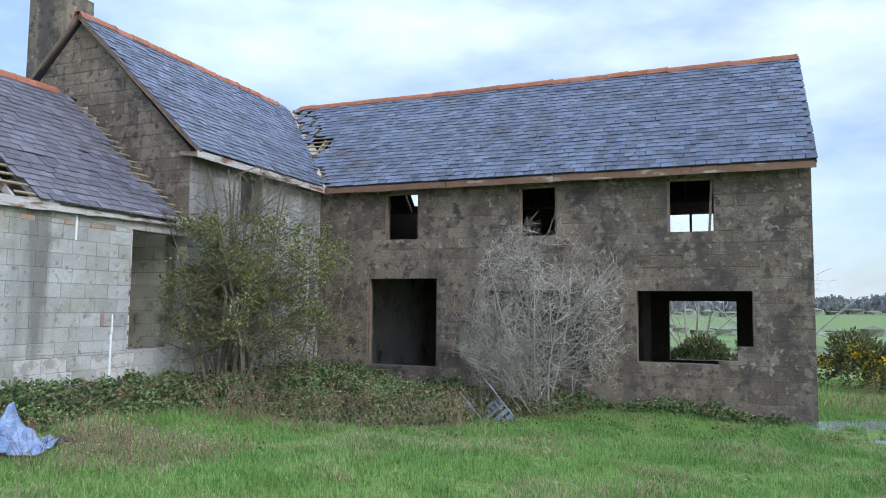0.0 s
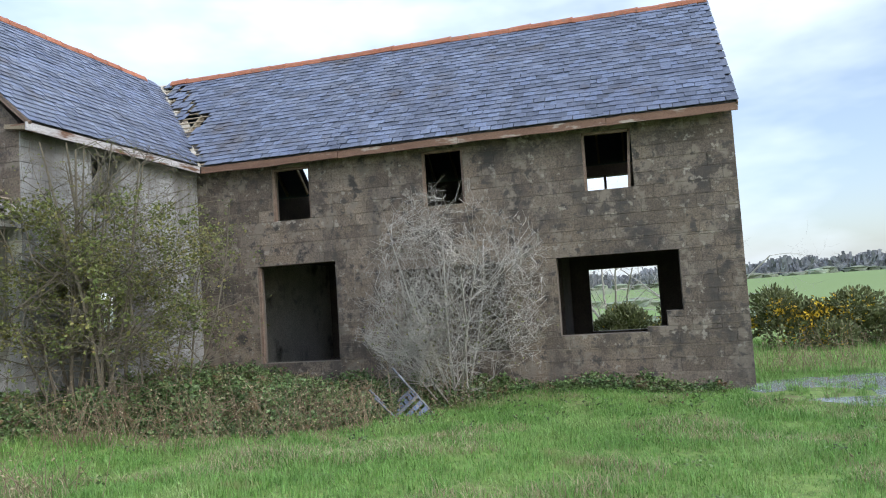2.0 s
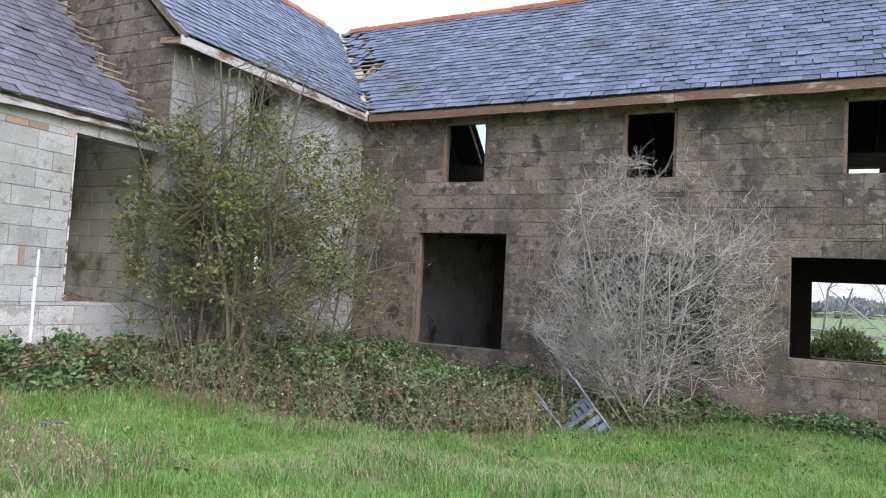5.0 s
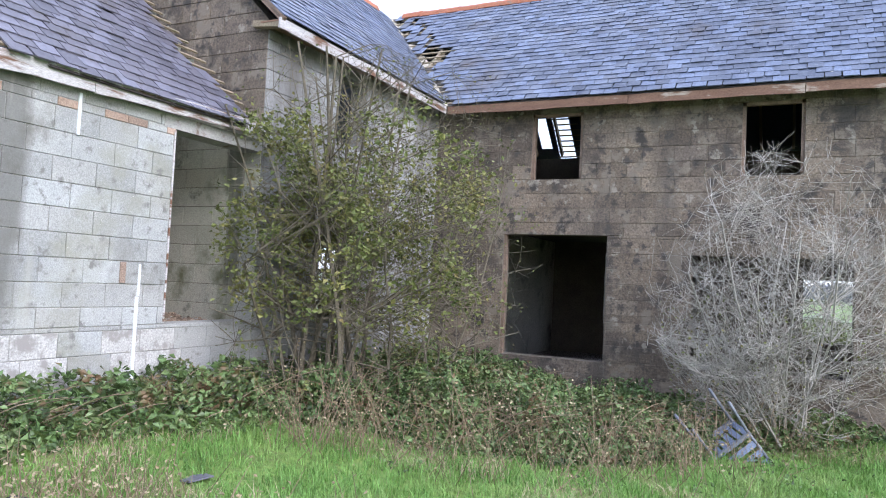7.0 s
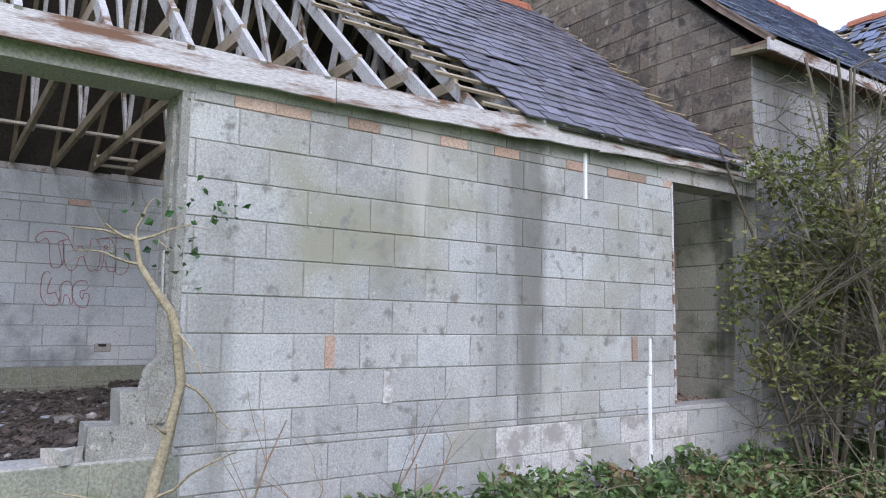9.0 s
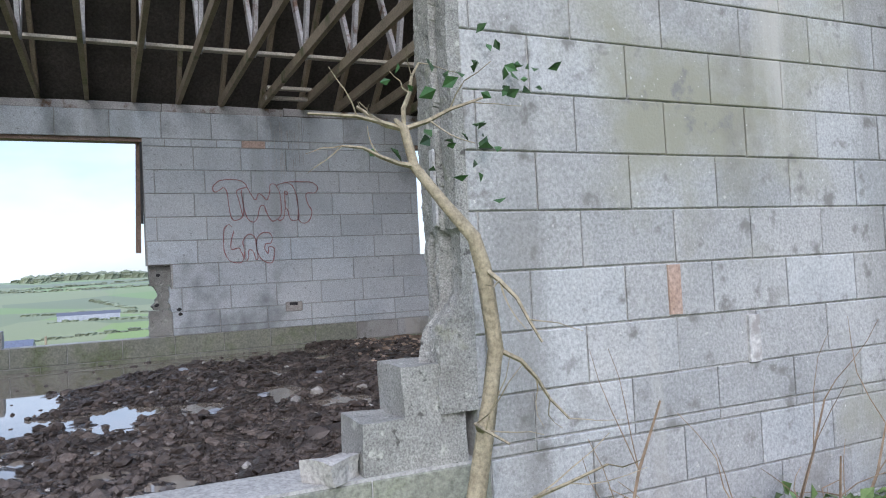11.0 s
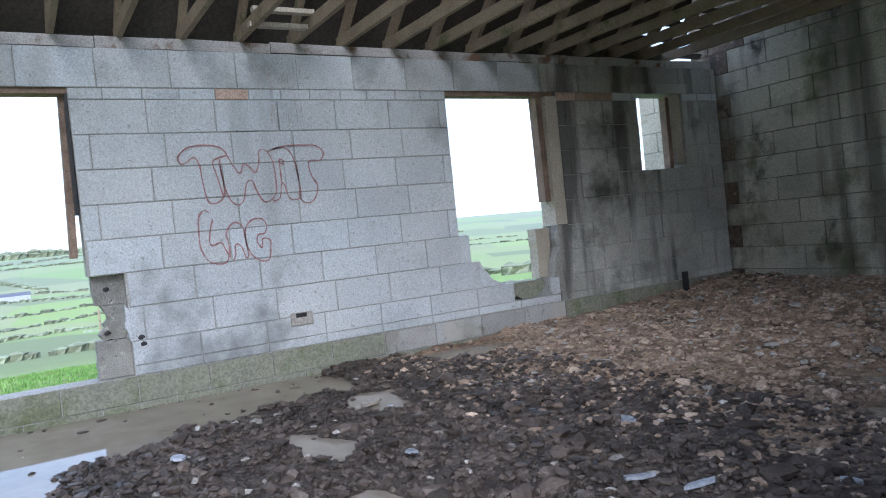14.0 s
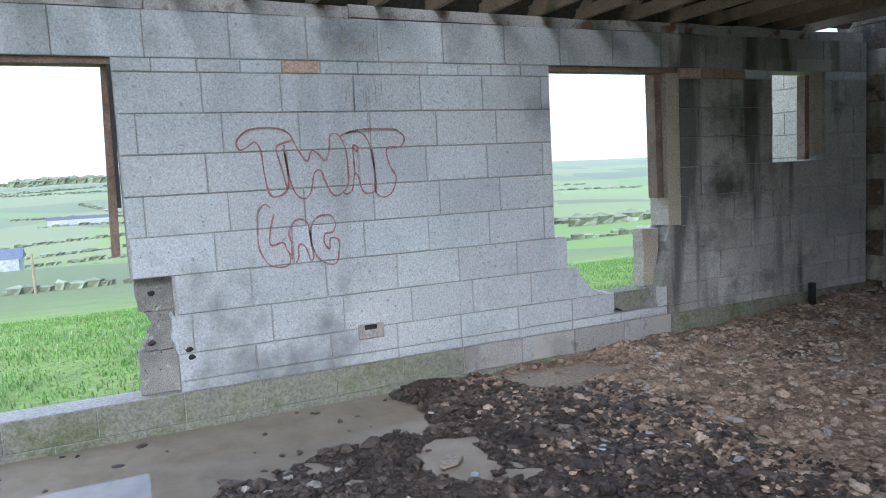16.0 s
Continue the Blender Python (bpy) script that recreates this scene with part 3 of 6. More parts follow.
mdir = Vector((0, RY - EY, RISE)).normalized()
EXR = HX1 + 0.06
MU0 = WRX                         # slope coordinates start at x = MU0


def main_hole(x, y):
    if -9.62 + 0.05 * math.sin(y * 30) < x < -8.85 and 16.02 < y < 16.55:
        return True
    if y > 16.5 and x < valley_x(y) + 0.62 and math.sin(y * 23 + x * 9) > -0.35:
        return True
    return -8.95 < x < -8.72 and 15.3 < y < 15.52


def main_keep(u, v):
    x, y = MU0 + u, EY + mdir.y * v
    return x > valley_x(y) + 0.12 + 0.12 * noise.noise((0, y * 5, 2.0)) and not main_hole(x, y)


roof_main = underlay("roof_main", [(MU0, EY, EZ), (EXR, EY, EZ), (EXR, RY, RIDGE), (MU0, RY, RIDGE)],
                     lambda u, v: (MU0 + u * (EXR - MU0) < valley_x(EY + v * (RY - EY)) - 0.05) or main_hole(MU0 + u * (EXR - MU0), EY + v * (RY - EY)),
                     "felt", "main roof of blue-grey slates with a terracotta ridge", 130, 40)
slates(roof_main, (MU0, EY, EZ), (1, 0, 0), mdir, EXR - MU0, main_run, main_keep, lambda u, v: abs(u - 5.2) * 0.5 + v, "slate")

wdir = Vector((WRX - EXW, 0, RISE)).normalized()
WY0 = GY - 0.12


roof_wing = underlay("roof_wing", [(EXW, WY0, EZ), (EXW, RY, EZ), (WRX, RY, RIDGE), (WRX, WY0, RIDGE)],
                     lambda u, v: EXW + v * (WRX - EXW) > valley_x(WY0 + u * (RY - WY0)) + 0.0 and WY0 + u * (RY - WY0) > EY and EXW + v * (WRX - EXW) > valley_x(WY0 + u * (RY - WY0)),
                     "felt", "wing roof of blue-grey slates with a terracotta ridge", 100, 40)


def wing_keep2(u, v):
    y, x = WY0 + u, EXW + wdir.x * v
    return x < valley_x(y) - 0.06 + 0.1 * noise.noise((3.0, y * 5, 2.0))


slates(roof_wing, (EXW, WY0, EZ), (0, 1, 0), wdir, RY - WY0, main_run * 0.995, wing_keep2, lambda u, v: v + u * 0.3, "slate")


def back_hole(u, v):
    x = HX0 + u * (HX1 - HX0)
    return (-8.5 < x < -8.18 and 0.14 < v < 0.36) or (-8.06 < x < -7.72 and 0.05 < v < 0.32)


underlay("roof_back", [(HX1, BY + 0.2, EZ), (HX0, BY + 0.2, EZ), (HX0, RY, RIDGE), (HX1, RY, RIDGE)],
         lambda u, v: back_hole(1 - u, v), "slate", "rear slope of the main roof", 120, 24, 0.03)
underlay("roof_wing_west", [(HX0 - 0.2, RY, EZ), (HX0 - 0.2, WY0, EZ), (WRX, WY0, RIDGE), (WRX, RY, RIDGE)], lambda u, v: False, "slate", "far slope of the wing roof", 8, 8, 0.03)


def lead_valley():
    bm = bmesh.new()
    for k in range(8):
        a, b = k / 8, (k + 1) / 8 + 0.01
        p0, p1 = Vector((EXW, EY, EZ)).lerp(Vector((WRX, RY, RIDGE)), a), Vector((EXW, EY, EZ)).lerp(Vector((WRX, RY, RIDGE)), b)
        lift = Vector((0, 0, 0.02 + 0.01 * math.sin(k * 2.3)))
        l = Vector((-0.16 + 0.05 * math.sin(k * 5), -0.1, 0.03))
        r = Vector((0.1, 0.17 + 0.06 * math.cos(k * 4), 0.03))
        vs = [bm.verts.new(q + lift) for q in (p0 + l, p0, p0 + r, p1 + r, p1, p1 + l)]
        bm.faces.new((vs[0], vs[1], vs[4], vs[5]))
        bm.faces.new((vs[1], vs[2], vs[3], vs[4]))
    g = bmesh.ops.extrude_face_region(bm, geom=list(bm.faces))
    bmesh.ops.translate(bm, verts=[v for v in g["geom"] if isinstance(v, bmesh.types.BMVert)], vec=(0, 0, -0.01))
    return part("valley_lining", bm, "pale", roof_main, "torn pale valley lining")


lead_valley()


def roof_tiles(parent, a, b, n, material="ridge"):
    """Half-round ridge tiles from a to b, each its own piece."""
    a, b = Vector(a), Vector(b)
    d = (b - a).normalized()
    ln = (b - a).length / n
    side = d.cross(Vector((0, 0, 1))).normalized()
    bm = bmesh.new()
    arc = [(-0.13, -0.09), (-0.10, -0.01), (-0.05, 0.035), (0.0, 0.05), (0.05, 0.035), (0.10, -0.01), (0.13, -0.09)]
    rings = []
    for x, s in ((0.0, 1.0), (ln * 0.93, 1.0), (ln * 0.93, 1.12), (ln * 1.0, 1.12)):
        rings.append([bm.verts.new((x, p * s, q * s)) for p, q in arc] + [bm.verts.new((x, p * s * 0.85, q * s - 0.02)) for p, q in arc[::-1]])
    for r0, r1 in zip(rings, rings[1:]):
        for k in range(14):
            bm.faces.new((r0[k], r0[(k + 1) % 14], r1[(k + 1) % 14], r1[k]))
    bm.faces.new(rings[0][::-1])
    bm.faces.new(rings[-1])
    bmesh.ops.recalc_face_normals(bm, faces=bm.faces)
    me = bpy.data.meshes.new("ridge_tile")
    bm.to_mesh(me)
    bm.free()
    me.materials.append(M[material])
    for i in range(n):
        ob = new("ridge_tile", me)
        m = Matrix(((*d, 0), (*side, 0), (0, 0, 1, 0), (0, 0, 0, 1))).transposed()
        ob.matrix_world = Matrix.Translation(a + d * ln * i + Vector((0, 0, rng.gauss(0.035, 0.004)))) @ m @ Matrix.Rotation(rng.gauss(0, 0.015), 4, "Y")
        ob.parent = parent


roof_tiles(roof_main, (-10.85, RY, RIDGE), (EXR, RY, RIDGE), 28)
roof_tiles(roof_wing, (WRX, WY0 - 0.02, RIDGE), (WRX, RY - 0.7, RIDGE), 15)

# roof timbers showing through the broken valley and inside the upper windows
for _i, _x in enumerate(np.arange(-10.4, 1.3, 0.6)):
    _t = thing("rafter_pair", "dark roof rafters of the main roof", "rafter", "main roof rafters")
    bm = bmesh.new()
    _y0 = EY + 0.3 if _x > -8.3 else EY + (EXW - _x) * (RY - EY) / (EXW - WRX) + 0.15
    if _y0 < RY - 0.2:
        add_beam(bm, (_x, _y0, EZ + (_y0 - EY) * RISE / (RY - EY) - 0.07), (_x, RY, RIDGE - 0.07), 0.05, 0.1)
    add_beam(bm, (_x, BY - 0.1, EZ + 0.2), (_x, RY, RIDGE - 0.07), 0.05, 0.1)
    part("rafter", bm, "timber", _t)
bm = bmesh.new()
for _k in range(20):
    _v = 0.1 + _k * 0.205
    _p = Vector((0, EY, EZ)) + mdir * _v
    _xv = valley_x(_p.y)
    add_beam(bm, (_xv, _p.y, _p.z - 0.002), (_xv + 1.3, _p.y, _p.z - 0.002), 0.035, 0.022, (0, -RISE, RY - EY))
part("battens", bm, "timber", roof_main, "exposed roofing battens beside the valley")
_t = thing("rear_roof_battens", "bare battens across the hole in the rear roof slope", "roof batten")
for _k in range(8):
    _f = 0.07 + _k * 0.036
    bm = bmesh.new()
    add_beam(bm, (-8.12, BY + 0.2 + (RY - BY - 0.2) * _f, EZ + RISE * _f - 0.02), (-7.5, BY + 0.2 + (RY - BY - 0.2) * _f, EZ + RISE * _f - 0.02), 0.05, 0.025)
    part("batten", bm, "timber", _t)


def board(name, a, b, w, h, material, label, category, up=(0, 0, 1), bits=6, sag=0.008):
    """A long weathered board with slightly uneven edges."""
    a, b = Vector(a), Vector(b)
    bm = bmesh.new()
    d = (b - a) / bits
    s = d.normalized().cross(Vector(up)).normalized()
    u = s.cross(d.normalized())
    rings = []
    for i in range(bits + 1):
        o = a + d * i + u * rng.uniform(-sag, sag)
        hh = h / 2 + rng.uniform(-0.005, 0.005)
        rings.append([bm.verts.new(o + s * (w / 2 * p) + u * (hh * q)) for p, q in ((-1, -1), (1, -1), (1, 1), (-1, 1))])
    for r0, r1 in zip(rings, rings[1:]):
        for k in range(4):
            bm.faces.new((r0[k], r0[(k + 1) % 4], r1[(k + 1) % 4], r1[k]))
    bm.faces.new(rings[0])
    bm.faces.new(rings[-1])
    bmesh.ops.recalc_face_normals(bm, faces=bm.faces)
    return tagged(link_mesh(name, bm, material), label, category)


_x = EXW + 0.02
for _l in (2.9, 2.3, 2.6, 2.1):
    board("fascia_board", (_x, EY + 0.015, EZ - 0.07), (min(_x + _l - 0.01, EXR), EY + 0.015, EZ - 0.07 + rng.uniform(-.01, .01)), 0.025, 0.13, "fascia",
          "rotting brown timber eaves board of the main roof", "fascia board")
    _x += _l
slab("soffit", (EXW + 0.05, EY + 0.03, EZ - 0.02), (HX1 + 0.02, FY + 0.02, EZ + 0.0), "fascia", "brown soffit under the main eaves", "soffit")
board("fascia_board", (EXW - 0.015, WY0 - 0.02, EZ - 0.06), (EXW - 0.015, EY, EZ - 0.06), 0.025, 0.12, "paint", "peeling pale eaves board of the wing roof", "fascia board")
slab("soffit_wing", (WX - 0.02, WY0, EZ - 0.03), (EXW - 0.03, EY, EZ - 0.01), "fascia", "soffit under the wing eaves", "soffit")
board("barge_board", (EXR + 0.0, EY - 0.01, EZ - 0.03), (EXR + 0.0, RY, RIDGE - 0.03), 0.02, 0.07, "frame", "thin dark verge board of the house gable", "barge board", (0, -RISE, RY - EY))
for _s in (-1, 1):
    board("barge_board", (WRX + _s * (EXW - WRX), WY0 + 0.03, EZ - 0.02), (WRX, WY0 + 0.03, RIDGE - 0.02), 0.05, 0.07, "frame", "dark verge strip of the wing gable", "barge board", (-_s * RISE, 0, EXW - WRX))
bm = bmesh.new()
add_beam(bm, (EXW - 0.42, GY - 0.07, EZ - 0.02), (EXW - 0.02, GY - 0.07, EZ - 0.06), 0.09, 0.07)
tagged(part("purlin_end", bm, "timber", None), "projecting timber end at the gable eaves", "timber end")


def chimney():
    t = thing("chimney", "square concrete block chimney stack behind the gable", "chimney")
    bm = bmesh.new()
    add_box(bm, (-13.1, 11.2, 5.2), (-12.05, 11.85, 8.0))
    part("stack", bm, "house", t)
    bm = bmesh.new()
    add_box(bm, (-12.75, 11.35, 8.0), (-12.4, 11.7, 8.25))
    bmesh.ops.bevel(bm, geom=list(bm.edges), offset=0.04, segments=2, affect="EDGES")
    part("pot", bm, "ridge", t)


chimney()

# ---- annex roof ----
AEX, AEZ, ARX, ARZ = -8.37, 3.09, -11.2, 5.58
adir = Vector((ARX - AEX, 0, ARZ - AEZ)).normalized()
arun = math.hypot(ARX - AEX, ARZ - AEZ)
AYT = GY - 0.03


def annex_bare(y, v):
    edge = 7.95 - 0.42 * v + 0.12 * noise.noise((v * 4, 1.0, y))
    if y < edge:
        return True
    if 9.5 < y < 9.75 and 1.5 < v < 1.75:
        return True
    return 8.15 < y < 8.45 and 1.05 < v < 1.25


def annex_keep(u, v):
    y = AY0 + u
    return not annex_bare(y, v) and y < 10.52 + 0.1 * noise.noise((v * 6, 2.0, 1.0)) - (0.22 if 0.9 < v < 1.5 else 0.0)


roof_annex = underlay("roof_annex", [(AEX, AY0, AEZ), (AEX, AYT, AEZ), (ARX, AYT, ARZ), (ARX, AY0, ARZ)],
                      lambda u, v: AY0 + u * (AYT - AY0) < 8.15 - 0.42 * v * arun or AY0 + u * (AYT - AY0) > 10.4, "felt", "broken purple slate roof of the annex", 90, 24)
slates(roof_annex, (AEX, AY0, AEZ), (0, 1, 0), adir, AYT - AY0, arun, annex_keep, lambda u, v: v - u * 0.2, "slate_old")
underlay("roof_annex_west", [(IX - 0.3, AYT, AEZ + 0.2), (IX - 0.3, AY0, AEZ + 0.2), (ARX, AY0, ARZ), (ARX, AYT, ARZ)],
         lambda u, v: AYT - u * (AYT - AY0) > 10.05 + 0.25 * math.sin(v * 40) and v < 0.32 and int(v * 60) % 3 > 0, "felt", "felted far slope of the annex roof", 110, 60)
roof_tiles(roof_annex, (ARX, 7.0, ARZ), (ARX, 10.3, ARZ), 8)
for _k in range(17):
    _v = 0.12 + _k * 0.205
    _p = Vector((AEX, 0, AEZ)) + adir * _v
    bm = bmesh.new()
    _ys = 6.7 + 0.5 * noise.noise((_k * 1.7, 0, 0)) if _k > 4 else 7.5 - 0.1 * _k
    add_beam(bm, (_p.x, _ys, _p.z + 0.006), (_p.x, 10.8, _p.z + 0.006), 0.038, 0.022, adir.cross(Vector((0, 1, 0))))
    part("batten", bm, "timber", roof_annex)


def truss():
    t = thing("roof_truss", "weathered timber roof truss with zigzag webs", "roof truss", "annex roof trusses", at=(0, 0, 0))
    wx, ex = IX - 0.12, AX + 0.1
    def piece(name, a, b, h, mat="timber", w=0.036):
        bm = bmesh.new()
        add_beam(bm, a, b, w, h)
        part(name, bm, mat, t)
    z0 = 3.375
    off = 0.085
    piece("rafter", (ex - 0.02, 0, AEZ - off + 0.05), (ARX, 0, ARZ - off), 0.09, "greywood")
    piece("rafter", (IX - 0.16, 0, AEZ + 0.2), (ARX, 0, ARZ - off), 0.09)
    piece("tie_beam", (wx, 0, z0), (ex - 0.34, 0, z0), 0.085)
    span = ex - wx
    half_w, half_e = ((wx + ARX) / 2, (AEZ + ARZ) / 2 + 0.03), ((ex + ARX) / 2, (AEZ + ARZ) / 2 - 0.05)
    a, b = wx + span / 3, wx + span * 2 / 3
    piece("web", (a, 0.02, z0 - 0.02), (half_w[0], 0.02, half_w[1]), 0.07, "greywood", 0.03)
    piece("web", (a, 0.02, z0 - 0.02), (ARX - 0.03, 0.02, ARZ - 0.15), 0.07, "greywood", 0.03)
    piece("web", (b, 0.02, z0 - 0.02), (half_e[0], 0.02, half_e[1]), 0.07, "greywood", 0.03)
    piece("web", (b, 0.02, z0 - 0.02), (ARX + 0.03, 0.02, ARZ - 0.15), 0.07, "greywood", 0.03)
    return t


first = truss()
first.location = (0, 4.31 - 0.395 * 12, 0)
for _k in range(1, 28):
    copy_thing(first, pose(rng.gauss(0, 0.006), 4.31 + 0.395 * (_k - 12), rng.gauss(0, 0.004)))
for _xx, _zz, _m in ((-12.2, 3.44, "pale"), (-10.4, 3.44, "timber")):
    board("binder", (_xx, AY0, _zz), (_xx, 10.6, _zz), 0.07, 0.03, _m, "long batten laid across the truss ties", "binder")
_y = AY0
for _l in (3.2, 2.35, 1.15, 2.6, 2.1):
    board("wall_plate", (IX - 0.1, _y, PLATE + 0.038), (IX - 0.1, min(GY, _y + _l - 0.006), PLATE + 0.038), 0.2, 0.072, "greywood", "pale grey timber wall plate on the block wall", "wall plate")
    _y += _l


def eave_z(y):
    return 3.015 + 0.105 * smooth(6.0, 11.0, y)


_ys = (AY0, 3.1, 6.35, 8.6, GY - 0.02)
for _a, _b in zip(_ys, _ys[1:]):
    board("fascia_board", (-8.41, _a, eave_z(_a)), (-8.41, _b - 0.006, eave_z(_b)), 0.024, 0.15, "paint", "peeling whitish timber eaves board of the annex", "fascia board", bits=8)
board("soffit_board", (-8.462, AY0, 2.985), (-8.462, GY - 0.02, 3.09), 0.07, 0.03, "paint", "narrow board under the annex eaves", "soffit")
slab("lintel", (AX - 0.25, 9.45, 2.893), (AX + 0.006, GY - 0.005, 3.02), "greywood", "grey timber lintel over the doorway opening", "lintel", "")
slab("lintel", (AX - 0.255, 1.4, 2.873), (AX + 0.004, 5.62, 3.028), "annex_core", "concrete lintel over the wide annex opening", "lintel", "")


# ---- plants ----
def grow(V, F, p, d, length, radius, depth, tips, spread=0.6, kids=4, droop=0.0, keep=None, sides=4, gnarl=0.25, finest=0.0026):
    """A branch that wanders, tapers and forks."""
    pts, radii = [p], [radius]
    n = 4
    dirs = [d]
    for i in range(n):
        d = (d + Vector((rng.gauss(0, gnarl), rng.gauss(0, gnarl), rng.gauss(0, gnarl * 0.7) - droop)) * 0.6).normalized()
        q = pts[-1] + d * (length / n)
        if keep and not keep(q):
            break
        pts.append(q)
        dirs.append(d)
        radii.append(radius * (1 - 0.62 * (i + 1) / n))
    if len(pts) < 2:
        return
    tube_data(V, F, pts, radii, sides)
    if depth == 0:
        tips.extend(pts[1:])
        return
    for _ in range(kids):
        i = rng.randrange(1, len(pts))
        side = Vector((rng.gauss(0, 1), rng.gauss(0, 1), rng.gauss(0.15, 0.7)))
        side = (side - side.dot(dirs[i]) * dirs[i]).normalized()
        nd = (dirs[i] * (1 - spread * 0.5) + side * spread).normalized()
        grow(V, F, pts[i], nd, length * rng.uniform(0.38, 0.62), max(finest, radii[i] * 0.5), depth - 1, tips, spread, kids, droop, keep, max(3, sides - 1), gnarl, finest)


def leaf_cloud(points, size, spread, per, V, F, keep=None):
    for p in points:
        for _ in range(per):
            c = p + Vector((rng.gauss(0, spread), rng.gauss(0, spread), rng.gauss(0, spread)))
            if keep and not keep(c):
                continue
            s = size * rng.uniform(0.6, 1.35)
            a = Vector((rng.gauss(0, 1), rng.gauss(0, 1), rng.gauss(0, 0.6))).normalized()
            b = a.cross(Vector((rng.gauss(0, 1), rng.gauss(0, 1), rng.gauss(0, 1)))).normalized()
            k = len(V)
            up = a.cross(b) * s * 0.18
            V.extend([tuple(c), tuple(c + a * s * 0.5 + b * s * 0.34 + up), tuple(c + a * s), tuple(c + a * s * 0.5 - b * s * 0.34 + up)])
            F.append((k, k + 1, k + 2, k + 3))


def free_side(q):
    if q.z > 4.3 - 0.3 * abs(q.x + 7.5) - 0.2 * abs(q.y - 11.6) or q.z < -0.2:
        return False
    return q.x > -8.42 and q.y > 10.0 and q.x < -6.05


def stems(t, n, material, root, reach, thick, kids, depth, keep, spread, gnarl, tips, lean, finest=0.0026):
    """Stems that each fork into twigs; every stem is a part of its own."""
    for k in range(n):
        V, F = [], []
        grow(V, F, root(), lean(), rng.uniform(*reach), rng.uniform(*thick), depth, tips, spread, kids, 0.0, keep, 5, gnarl, finest)
        if V:
            from_lists("stem", V, F, material, t)


def corner_shrub():
    t = thing("tall_shrub", "tall tangled hawthorn shrub with thin yellow-green leaves in the yard corner", "shrub", at=(0, 0, 0))
    tips, bare = [], []
    def root(cx, cy, sx, sy):
        x, y = cx + rng.gauss(0, sx), cy + rng.gauss(0, sy)
        return Vector((x, y, ground_height(x, y) - 0.03))
    stems(t, 9, "bark", lambda: root(-8.0, 11.25, 0.13, 0.22), (2.9, 4.3), (0.022, 0.038), 11, 2, free_side, 1.0, 0.13, tips,
          lambda: Vector((rng.gauss(0.0, 0.1), rng.gauss(-0.06, 0.1), 1)).normalized())
    stems(t, 7, "bark", lambda: root(-7.5, 11.4, 0.12, 0.2), (2.6, 4.2), (0.02, 0.034), 11, 2, free_side, 1.0, 0.13, tips,
          lambda: Vector((rng.gauss(0.04, 0.1), rng.gauss(0, 0.1), 1)).normalized())
    stems(t, 7, "bark", lambda: root(-6.95, 12.3, 0.2, 0.35), (1.9, 3.6), (0.011, 0.02), 8, 2, free_side, 1.05, 0.17, bare,
          lambda: Vector((rng.gauss(0.1, 0.14), rng.gauss(0, 0.12), 1)).normalized())
    VL, FL = [], []
    def clump(p):
        return noise.noise(p * 1.7 + Vector((4.0, 0.0, 2.0))) + 0.45 * noise.noise(p * 4.5)
    low = [p for p in tips if 0.35 < p.z < 3.2 and clump(p) > 0.06]
    thin = [p for p in tips + bare if rng.random() < 0.22]
    leaf_cloud(rng.sample(low, min(len(low), 6500)), 0.056, 0.065, 9, VL, FL, free_side)
    leaf_cloud(thin, 0.034, 0.05, 2, VL, FL, free_side)
    tagged(from_lists("leaves", VL, FL, "leaf", t, "sparse yellow-green leaves"), kind="stuff")


def bare_bush():
    t = thing("bare_bush", "leafless grey twiggy bush against the house wall", "bush", at=(0, 0, 0))
    tips = []
    def keep(q):
        return q.y < 15.12 and q.z > -0.25 and ((q.x + 3.08) / 1.62) ** 2 + ((q.y - 14.1) / 1.15) ** 2 + ((q.z - 1.5) / 2.05) ** 2 < 1.0 + 0.45 * noise.noise(q * 2.0)
    def lean():
        a, tilt = rng.uniform(0, 2 * math.pi), abs(rng.gauss(0, 0.95))
        return Vector((math.sin(tilt) * math.cos(a), math.sin(tilt) * math.sin(a) * 0.75 - 0.08, math.cos(tilt) + 0.1)).normalized()
    stems(t, 24, "twig", lambda: Vector((-3.08 + rng.gauss(0, 0.2), 14.2 + rng.gauss(0, 0.14), -0.33)), (2.4, 4.0), (0.012, 0.022), 7, 3, keep, 0.95, 0.26, tips, lean, 0.0031)
    VL, FL = [], []
    leaf_cloud([p for p in tips if p.z < 1.5 and rng.random() < 0.1], 0.035, 0.05, 1, VL, FL)
    tagged(from_lists("leaves", VL, FL, "leaf", t, "a few last green leaves"), kind="stuff")


corner_shrub()
bare_bush()


def bramble_height(x, y):
    """Height of the bramble bank over the ground; 0 where there is none."""
    h = 0.0
    # along the annex wall
    if y < 10.8:
        edge = -7.35 + 0.3 * noise.noise((0.0, y * 0.9, 1.0)) - 0.55 * smooth(6.5, 5.2, y)
        h = max(h, (0.34 + 0.14 * smooth(8.6, 9.6, y)) * smooth(edge, edge - 0.5, x) * smooth(4.95, 5.7, y))
    # in front of the corner and along the house
    line = 10.05 + 0.42 * max(0.0, x + 7.3) + 1.05 * max(0.0, min(x, -3.2) + 4.9) + 0.3 * noise.noise((x * 1.1, 0.0, 5.0))
    if x > -8.5:
        h = max(h, (0.34 + 0.26 * smooth(-3.8, -5.4, x) * smooth(14.4, 12.6, y)) * smooth(line, line + 0.9, y) * smooth(-1.0, -3.4, x))
        h = max(h, 0.28 * smooth(14.5, 14.9, y) * smooth(1.6, 0.5, x))
    return h


